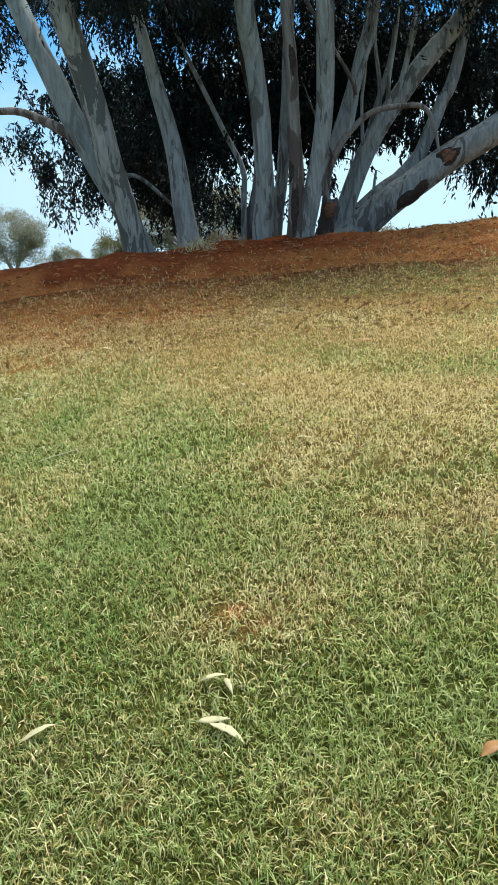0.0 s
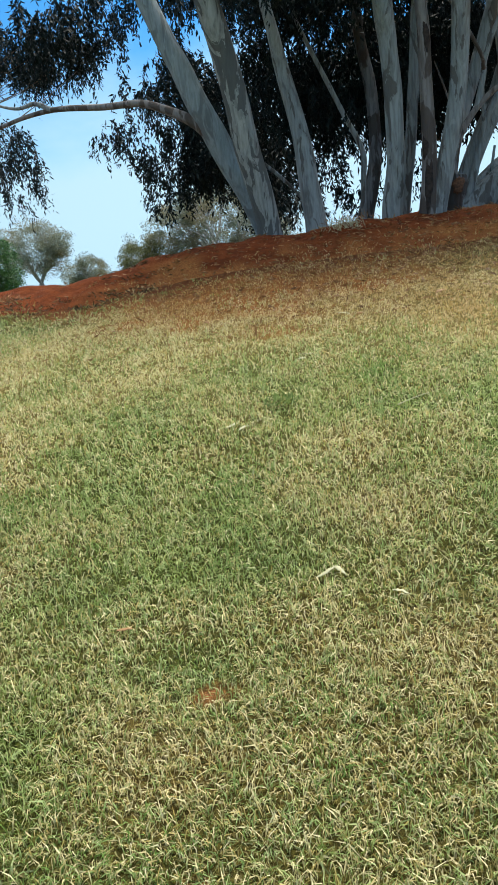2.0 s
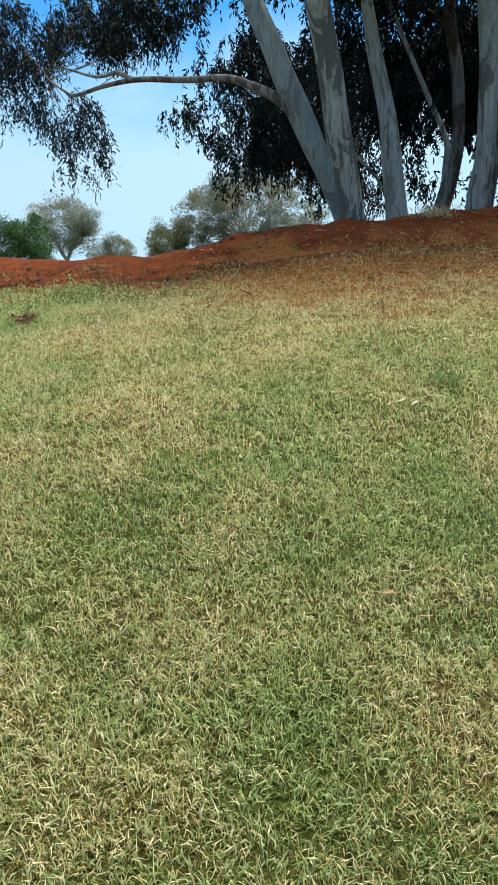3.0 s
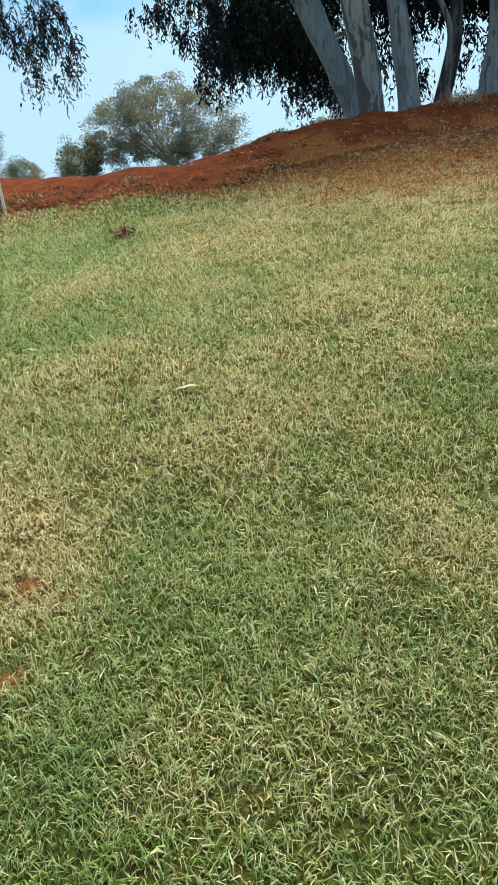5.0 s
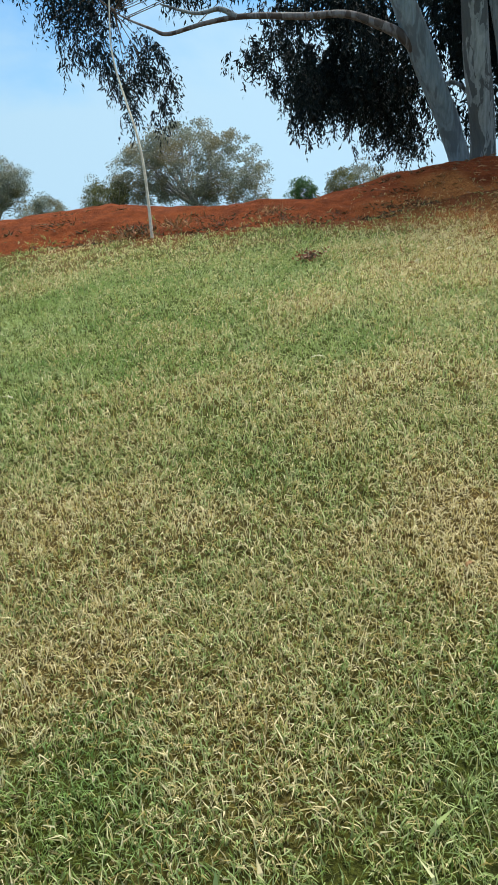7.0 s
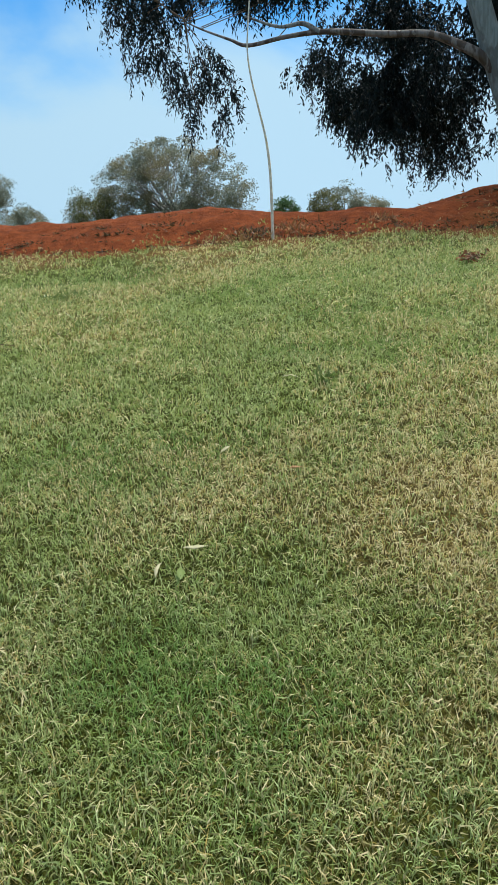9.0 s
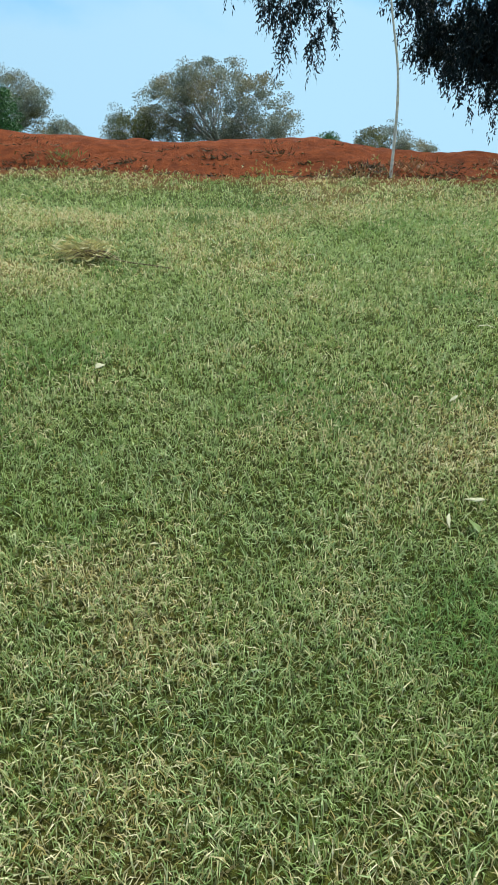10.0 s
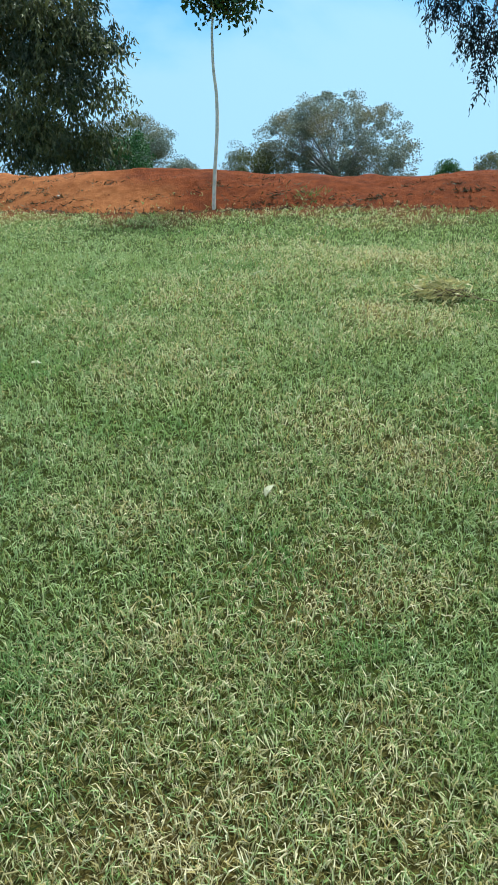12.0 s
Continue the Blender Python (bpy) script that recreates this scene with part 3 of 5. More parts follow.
def grass_blades():
    rng = np.random.default_rng(11)
    # x and y from and to, shoots for each square metre, length, width
    zones = [(-11.6, -3.9, 0.42, 1.0, 4400, 0.9, 0.92), (-13.9, 1.2, 1.0, 2.0, 4800, 0.9, 0.92), (-14.2, 1.5, 2.0, 3.4, 2950, 0.95, 1.12), (-14.9, 2.1, 3.4, 5.4, 2000, 1.0, 1.5),
             (-15.7, 2.9, 5.4, 7.8, 1300, 1.0, 1.95), (-17.6, 4.5, 7.8, 12.6, 580, 1.0, 2.5), (-26, 10, -5.0, 11.5, 22, 1.1, 2.8)]
    verts, faces, dries, gap_shades, russets, at = [], [], [], [], [], 0
    for x0, x1, y0, y1, dens, lk, wk in zones:
        n = int((x1 - x0) * (y1 - y0) * dens)
        x, y = rng.uniform(x0, x1, n), rng.uniform(y0, y1, n)
        if dens > 100:
            hold = rng.uniform(size=n) < np.clip(np.minimum(x - x0, x1 - x) / 0.5, 0.15, 1)
        else:
            hold = (x < -15.5) | (x > 2) | (y < 0.8)
        x, y = x[hold], y[hold]
        keep = rng.uniform(size=len(x)) < grass_cover(x, y)
        x, y = np.repeat(x[keep], 3), np.repeat(y[keep], 3)
        n = len(x)
        x, y = x + rng.normal(0, 0.007 * wk, n), y + rng.normal(0, 0.007 * wk, n)
        d = dryness(x, y)
        z = surface(x, y)
        ang = rng.uniform(0, 2 * np.pi, n)
        lean = rng.beta(1.6, 1.4, n) * 1.35
        ln = rng.gamma(7.0, 0.0076, n) * lk * (1 - 0.2 * d)
        wd = rng.uniform(0.0030, 0.0058, n) * wk
        hor = np.stack([np.cos(ang), np.sin(ang), np.zeros(n)], 1)
        upv = np.array([0, 0, 1.0])
        side = np.stack([-np.sin(ang), np.cos(ang), np.zeros(n)], 1)
        tw = rng.normal(0, 0.6, n)[:, None]
        side = side * np.cos(tw) + upv * np.sin(tw)
        d1 = hor * np.sin(lean * 0.6)[:, None] + upv * np.cos(lean * 0.6)[:, None]
        l2 = np.minimum(lean + rng.uniform(0.0, 1.1, n), 2.2)
        turn = ang + rng.normal(0, 0.5, n)
        hor2 = np.stack([np.cos(turn), np.sin(turn), np.zeros(n)], 1)
        d2 = hor2 * np.sin(l2)[:, None] + upv * np.cos(l2)[:, None]
        base = np.stack([x, y, z - 0.004], 1)
        mid = base + d1 * (ln * 0.48)[:, None]
        tip = mid + d2 * (ln * 0.52)[:, None]
        tip[:, 2] = np.maximum(tip[:, 2], z + 0.004)
        w = wd[:, None]
        v = np.stack([base, mid - side * w * 0.5, mid + side * w * 0.5, tip], 1).reshape(-1, 3)
        b = np.arange(n)[:, None] * 4 + at
        verts.append(v)
        faces.append(np.vstack([b + (0, 2, 1), b + (1, 2, 3)]))
        dries.append(np.repeat(d, 4))
        gap_shades.append(np.zeros(4 * n))
        russets.append(np.repeat(russet_at(x, y), 4))
        at += len(v)
    # the low mat of leaf bases between the blades, with the gaps' shade in its colour
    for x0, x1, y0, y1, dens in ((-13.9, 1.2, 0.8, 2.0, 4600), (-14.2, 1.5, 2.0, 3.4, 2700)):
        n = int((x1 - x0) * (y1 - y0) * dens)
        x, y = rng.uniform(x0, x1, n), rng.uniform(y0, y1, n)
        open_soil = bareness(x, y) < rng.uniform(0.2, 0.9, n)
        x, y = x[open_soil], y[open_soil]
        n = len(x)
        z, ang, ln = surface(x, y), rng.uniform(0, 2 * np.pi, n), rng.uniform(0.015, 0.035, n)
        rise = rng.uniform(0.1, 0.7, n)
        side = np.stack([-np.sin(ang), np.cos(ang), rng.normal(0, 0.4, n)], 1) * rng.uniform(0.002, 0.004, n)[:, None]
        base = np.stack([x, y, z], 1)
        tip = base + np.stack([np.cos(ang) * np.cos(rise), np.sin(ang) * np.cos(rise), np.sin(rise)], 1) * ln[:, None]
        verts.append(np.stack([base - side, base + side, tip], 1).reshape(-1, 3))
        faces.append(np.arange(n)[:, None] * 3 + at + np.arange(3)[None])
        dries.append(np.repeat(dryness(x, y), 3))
        gap_shades.append(np.ones(3 * n))
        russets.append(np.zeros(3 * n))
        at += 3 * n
    me = mesh_of("lawn_grass", np.vstack(verts), np.vstack(faces), M_GRASS, False, (("dry", np.concatenate(dries)), ("gap_shade", np.concatenate(gap_shades)), ("russet", np.concatenate(russets))))
    return tagged(new("lawn_grass", me), "short coarse grass, green mixed with straw", "grass", kind="stuff")


grass_blades()


# ---- trees ----
def strands(rng, starts, length, leaf_len, leaf_wid, per, droop=1.0, spread=0.5, loose=0.42):
    """Hanging sprays: leaves along short drooping twigs that begin at the given places."""
    n = len(starts)
    out = rng.normal(size=(n, 3)) * (1, 1, 0.35)
    out /= np.linalg.norm(out, axis=1)[:, None]
    ln = length * rng.uniform(0.6, 1.4, n)
    t = (np.arange(per) + 0.5)[None] / per + rng.uniform(-0.5, 0.5, (n, per)) / per
    fall = droop * t**1.5
    p = starts[:, None] + ln[:, None, None] * (out[:, None] * (spread * t)[..., None] + np.array([0, 0, -1.0]) * fall[..., None])
    p = p.reshape(-1, 3) + rng.normal(0, 0.02, (n * per, 3))
    way = rng.normal(0, loose, (n * per, 3)) + np.repeat(out, per, 0) * 0.25 + (0, 0, -1.0 * droop - 0.05)
    size = rng.uniform(0.7, 1.3, n * per)
    return leaves(p, way, leaf_len * size, leaf_wid * rng.uniform(0.7, 1.3, n * per), rng)


def in_blobs(rng, blobs, total, hollow=0.0):
    """Places in a set of ellipsoids (x, y, z, rx, ry, rz, weight)."""
    b = np.array(blobs, float)
    w = b[:, 6] * b[:, 3] * b[:, 4] * b[:, 5]
    k = rng.choice(len(b), total, p=w / w.sum())
    d = rng.normal(size=(total, 3))
    d /= np.linalg.norm(d, axis=1)[:, None]
    r = rng.uniform(hollow, 1, total) ** (1 / 2.4)
    return b[k, :3] + d * r[:, None] * b[k, 3:6]


def clumped(rng, centres, per, radius):
    c = np.repeat(centres, per, 0)
    return c + rng.normal(size=c.shape) * radius


def stem(parent, rows, name="stem", mat=None, sides=14, seed=0, label="", lumps=0.05):
    v, q = tube(rows, sides, 8, lumps, seed)
    return part(name, mesh_of(name, v - np.array(parent.location), q, mat or M_BARK, True), parent, label)


def foliage(parent, pieces, mat, name="crown", label=""):
    v, f = joined(pieces)
    return part(name, mesh_of(name, v - np.array(parent.location), f, mat, False), parent, label)


def seat(x, y):
    return float(surface(np.array([x]), np.array([y]))[0])


def branchlets(rng, frm, tos, r0=0.02):
    """Thin twigs from a limb's end into the foliage."""
    rows = []
    for to in tos:
        a, b = np.array(frm), np.array(to)
        m = (a + b) / 2 + rng.normal(0, 0.12, 3) * np.linalg.norm(b - a) * 0.5
        rows.append(tube([(*a, r0), (*m, r0 * 0.7), (*b, r0 * 0.3)], 5, 5))
    return joined(rows)


def scar(parent, rows, name, at, turn, along, around, mat, label, proud=0.006, seed=0):
    """A ragged patch that lies on a limb's skin: its middle nearest to a place, at a turn about the limb."""
    rng = np.random.default_rng(seed)
    c = spline(rows, 16)
    way = np.gradient(c[:, :3], axis=0)
    way /= np.linalg.norm(way, axis=1)[:, None]
    run = np.concatenate([[0], np.cumsum(np.linalg.norm(np.diff(c[:, :3], axis=0), axis=1))])
    mid = run[np.argmin(np.linalg.norm(c[:, :3] - np.array(at), axis=1))]
    side = np.cross(way, (0.31, 0.95, 0.02))
    side /= np.linalg.norm(side, axis=1)[:, None]
    over = np.cross(way, side)
    ang = np.linspace(0, 2 * np.pi, 28, endpoint=False)
    rim = 1 + 0.16 * np.sin(3 * ang + rng.uniform(0, 6)) + 0.10 * np.sin(5 * ang + rng.uniform(0, 6)) + rng.normal(0, 0.06, 28)
    grid = [(mid, radians(turn), 1.0)]
    for k in range(1, 6):
        for a, r in zip(ang, rim):
            grid.append((mid + along * r * k / 5 * math.cos(a), radians(turn) + around * r * k / 5 * math.sin(a), 1 - (k == 5)))
    g = np.array(grid)
    at_run = lambda values: np.stack([np.interp(g[:, 0], run, values[:, j]) for j in range(values.shape[1])], 1)
    rad = at_run(c[:, 3:4]) * 1.06 + proud * g[:, 2:3] - 0.012 * (1 - g[:, 2:3])
    v = at_run(c[:, :3]) + rad * (np.cos(g[:, 1:2]) * at_run(side) + np.sin(g[:, 1:2]) * at_run(over))
    f = [(0, 1 + j, 1 + (j + 1) % 28) for j in range(28)]
    for k in range(4):
        for j in range(28):
            p, q = 1 + k * 28 + j, 1 + k * 28 + (j + 1) % 28
            f += [(p, p + 28, q + 28), (p, q + 28, q)]
    return part(name, mesh_of(name, v - np.array(parent.location), np.array(f), mat, True), parent, label)


# two pale stems with the long limb
gum_a = thing("gum_tree", (-2.75, 12.45, seat(-2.75, 12.45) - 0.1), "gum tree, two smooth grey-white stems and a long low limb", "tree", "gum trees on the bank")
stem(gum_a, [(-2.48, 12.9, 1.5, 0.23), (-2.61, 12.9, 2.05, 0.185), (-2.83, 12.85, 2.6, 0.19), (-3.1, 12.75, 3.2, 0.20), (-3.43, 12.66, 3.9, 0.205),
             (-3.7, 12.63, 4.6, 0.185), (-4.0, 12.66, 5.3, 0.17), (-4.75, 12.8, 7.4, 0.13), (-5.2, 13.0, 9.6, 0.08)], mat=M_BARK_SMOOTH, seed=1)
stem(gum_a, [(-2.5, 12.02, 1.5, 0.26), (-2.53, 11.93, 2.05, 0.2), (-2.62, 11.82, 2.6, 0.195), (-2.73, 11.69, 3.2, 0.2), (-2.83, 11.56, 3.9, 0.195), (-2.97, 11.4, 4.6, 0.185),
             (-3.13, 11.2, 5.3, 0.178), (-3.6, 10.9, 7.4, 0.14), (-3.9, 10.8, 10.0, 0.08)], mat=M_BARK_PATCHY, seed=2)
stem(gum_a, [(-3.34, 12.68, 3.62, 0.11), (-3.66, 12.63, 3.92, 0.09), (-4.11, 12.75, 4.17, 0.073), (-4.56, 12.9, 4.35, 0.063), (-5.22, 13.15, 4.42, 0.056),
             (-6.17, 13.5, 4.56, 0.047), (-6.87, 13.75, 4.55, 0.039), (-7.52, 14.0, 4.48, 0.035), (-7.83, 14.3, 4.65, 0.025), (-8.3, 15.0, 5.0, 0.018), (-8.6, 15.6, 5.3, 0.011)], "limb", M_BARK_BROWN, seed=3)
stem(gum_a, [(-6.3, 13.55, 4.57, 0.05), (-6.6, 13.6, 4.72, 0.04), (-7.0, 13.7, 4.70, 0.03), (-7.6, 13.8, 4.9, 0.015)], "limb", seed=4)
stem(gum_a, [(-3.05, 12.78, 3.1, 0.04), (-2.62, 13.0, 3.2, 0.036), (-2.1, 13.1, 2.75, 0.028), (-1.9, 13.3, 2.5, 0.02)], "limb", seed=5)

gum_b = thing("gum_tree", (-0.2, 13.0, seat(-0.2, 12.9) - 0.1), "clump of upright gum stems with peeling and scorched bark", "tree", "gum trees on the bank")
stem(gum_b, [(-1.72, 12.6, 1.55, 0.24), (-1.74, 12.63, 2.1, 0.19), (-1.78, 12.64, 2.6, 0.172), (-1.84, 12.66, 3.2, 0.16), (-1.95, 12.72, 3.9, 0.14), (-2.1, 12.7, 4.6, 0.12), (-2.24, 12.6, 5.3, 0.095), (-2.7, 12.7, 7.5, 0.07)], seed=6)
stem(gum_b, [(-0.86, 13.4, 1.7, 0.055), (-0.8, 13.4, 2.77, 0.05), (-0.79, 13.4, 3.24, 0.05), (-1.09, 13.4, 3.91, 0.045), (-1.64, 13.4, 5.12, 0.035), (-2.0, 13.4, 6.0, 0.02)], "limb", seed=7)
stem(gum_b, [(-0.48, 12.5, 1.5, 0.24), (-0.45, 12.42, 2.1, 0.185), (-0.40, 12.3, 2.6, 0.16), (-0.375, 12.23, 3.2, 0.148), (-0.39, 12.17, 3.9, 0.146), (-0.44, 12.05, 4.6, 0.145), (-0.54, 11.85, 5.3, 0.145), (-0.6, 11.5, 8.0, 0.12), (-0.6, 11.4, 11, 0.06)], seed=8)
stem(gum_b, [(-0.85, 13.9, 1.6, 0.2), (-0.79, 13.9, 2.04, 0.16), (-0.51, 13.9, 3.14, 0.12), (-0.52, 13.9, 4.3, 0.11), (-0.69, 13.9, 5.37, 0.10), (-0.8, 14, 8.0, 0.06)], mat=M_BARK_DARK, seed=22)
stem(gum_b, [(-0.26, 12.6, 2.0, 0.11), (-0.1, 12.6, 3.0, 0.095), (0.0, 12.6, 3.9, 0.09), (0.09, 12.6, 5.0, 0.08), (0.3, 12.7, 7.0, 0.06)], seed=21)
SCORCHED = [(0.02, 12.2, 1.6, 0.19), (0.08, 12.15, 2.01, 0.145), (0.13, 12.1, 2.8, 0.12), (0.12, 12.1, 3.6, 0.108), (0.12, 12.1, 4.65, 0.097), (0.07, 12.1, 5.43, 0.088), (0.0, 12.2, 8.0, 0.06)]
stem(gum_b, SCORCHED, mat=M_BARK_BROWN, seed=9)
stem(gum_b, [(0.16, 12.25, 1.5, 0.22), (0.24, 12.2, 2.05, 0.16), (0.40, 12.15, 2.75, 0.145), (0.6, 12.05, 3.85, 0.14), (0.66, 11.85, 5.4, 0.138), (0.75, 11.8, 8.5, 0.11), (0.8, 12, 11, 0.05)], seed=10)
stem(gum_b, [(0.5, 12.95, 2.75, 0.12), (0.63, 13.0, 3.1, 0.125), (0.88, 13.0, 3.62, 0.12), (1.28, 13.0, 4.8, 0.11), (1.47, 13.0, 5.45, 0.105), (1.9, 13.1, 8.0, 0.07)], seed=11)

gum_c = thing("gum_tree", (1.1, 13.5, seat(1.1, 13.5) - 0.1), "leaning gum stems fanning out low over the bank", "tree", "gum trees on the bank")
stem(gum_c, [(0.8, 13.6, 1.6, 0.23), (0.88, 13.6, 2.1, 0.18), (1.3, 13.6, 3.23, 0.165), (1.91, 13.6, 4.2, 0.165), (2.48, 13.6, 4.87, 0.165), (3.22, 13.6, 5.67, 0.14), (4.3, 13.6, 7.2, 0.09)], seed=12)
LOW_LIMB = [(0.85, 13.45, 1.7, 0.32), (1.17, 13.5, 2.1, 0.285), (1.88, 13.5, 2.61, 0.26), (2.66, 13.5, 3.12, 0.25), (3.64, 13.5, 3.65, 0.23), (5.2, 13.6, 4.7, 0.18), (6.6, 13.8, 6.5, 0.1)]
stem(gum_c, LOW_LIMB, seed=13)
scar(gum_c, LOW_LIMB, "scorch_mark", (2.05, 13.5, 2.72), 140, 0.34, 0.62, M_CHAR, "charred black patch under the limb", seed=1)
scar(gum_c, LOW_LIMB, "knot_rim", (2.75, 13.5, 3.18), 88, 0.20, 0.62, M_CHAR, "dark rim of a healed knot", seed=2)
scar(gum_c, LOW_LIMB, "knot", (2.75, 13.5, 3.18), 88, 0.13, 0.42, M_WOOD, "torn red-brown wood in the knot", 0.016, 3)
stem(gum_c, [(1.25, 13.75, 2.4, 0.17), (1.71, 13.85, 2.75, 0.155), (2.02, 13.9, 2.98, 0.14), (2.34, 13.9, 3.31, 0.125), (2.54, 13.9, 3.68, 0.12), (2.74, 13.9, 4.15, 0.11), (2.99, 13.9, 4.7, 0.10), (3.4, 14.0, 6.4, 0.06)], seed=14)
stem(gum_c, [(1.0, 13.4, 2.2, 0.075), (1.14, 13.4, 2.64, 0.068), (1.3, 13.4, 3.31, 0.062), (1.51, 13.4, 3.77, 0.06), (1.76, 13.4, 4.16, 0.055), (1.96, 13.4, 4.42, 0.05), (2.11, 13.4, 4.95, 0.042), (2.26, 13.4, 5.77, 0.03)], "limb", seed=24)
stem(gum_c, [(1.75, 13.38, 4.12, 0.04), (1.76, 13.3, 4.46, 0.036), (1.8, 13.3, 4.73, 0.032), (1.9, 13.3, 5.25, 0.022), (1.95, 13.3, 5.7, 0.012)], "limb", seed=25)
stem(gum_c, [(1.25, 13.38, 3.05, 0.035), (1.3, 13.3, 3.48, 0.033), (1.3, 13.3, 4.18, 0.028), (1.37, 13.3, 4.67, 0.022), (1.4, 13.3, 5.5, 0.012)], "limb", seed=26)
stem(gum_c, [(1.02, 12.6, 3.6, 0.05), (1.13, 12.6, 4.05, 0.046), (1.16, 12.6, 4.3, 0.044), (1.3, 12.6, 4.68, 0.04), (1.41, 12.6, 4.92, 0.035), (1.54, 12.6, 5.56, 0.025)], "limb", seed=27)
stem(gum_c, [(0.15, 12.35, 5.95, 0.028), (0.38, 12.3, 5.48, 0.028), (0.74, 12.3, 4.85, 0.027), (1.04, 12.4, 4.37, 0.03), (1.14, 12.58, 4.15, 0.032)], "limb", M_BARK_BROWN, seed=28)
stem(gum_c, [(0.30, 12.3, 4.3, 0.01), (0.39, 12.3, 4.04, 0.014), (0.5, 12.3, 3.73, 0.016), (0.6, 12.3, 3.47, 0.018), (0.78, 12.5, 3.2, 0.022)], "limb", M_BARK_BROWN, seed=29)
stem(gum_c, [(1.5, 13.7, 2.55, 0.03), (1.52, 13.6, 2.85, 0.026), (1.56, 13.6, 3.1, 0.02)], "limb", seed=30)
stem(gum_c, [(0.52, 12.75, 1.85, 0.075), (0.59, 12.6, 2.44, 0.064), (0.75, 12.6, 3.22, 0.055), (1.31, 12.6, 3.83, 0.048), (1.94, 12.6, 3.93, 0.042), (2.26, 12.6, 3.85, 0.037), (2.40, 12.6, 3.5, 0.03), (2.46, 12.6, 3.2, 0.02)], "limb", M_BARK_BROWN, seed=15)
stem(gum_c, [(0.95, 13.6, 1.9, 0.10), (0.98, 13.6, 2.19, 0.095), (1.41, 13.6, 3.59, 0.07), (1.82, 13.6, 4.83, 0.05), (1.92, 13.6, 5.43, 0.035)], seed=16)
stem(gum_c, [(1.5, 13.6, 3.6, 0.05), (1.62, 13.4, 4.3, 0.04), (1.55, 13.4, 5.2, 0.03), (1.7, 13.4, 6.2, 0.02)], "limb", seed=17)
stem(gum_c, [(2.0, 13.6, 4.3, 0.05), (2.15, 13.5, 5.0, 0.035), (2.45, 13.5, 5.9, 0.02)], "limb", seed=18)
STUMP = [(0.52, 12.7, 1.8, 0.17), (0.6, 12.62, 2.15, 0.15), (0.68, 12.58, 2.42, 0.155), (0.7, 12.57, 2.58, 0.11)]
stem(gum_c, STUMP, "stump", M_BARK_DARK, 12, 19, "broken brown stump")
scar(gum_c, STUMP, "broken_wood", (0.67, 12.58, 2.42), 92, 0.13, 0.8, M_WOOD, "torn orange-brown wood", 0.012, 4)
scar(gum_b, SCORCHED, "scorch_mark", (0.09, 12.15, 2.45), 95, 0.38, 0.55, M_CHAR, "charred bark near the ground", 0.004, 5)
scar(gum_b, SCORCHED, "scorch_mark", (0.12, 12.1, 3.0), 60, 0.16, 0.5, M_CHAR, "charred bark", 0.004, 6)
scar(gum_b, SCORCHED, "scorch_mark", (0.12, 12.1, 4.6), 120, 0.22, 0.6, M_CHAR, "charred bark", 0.004, 7)


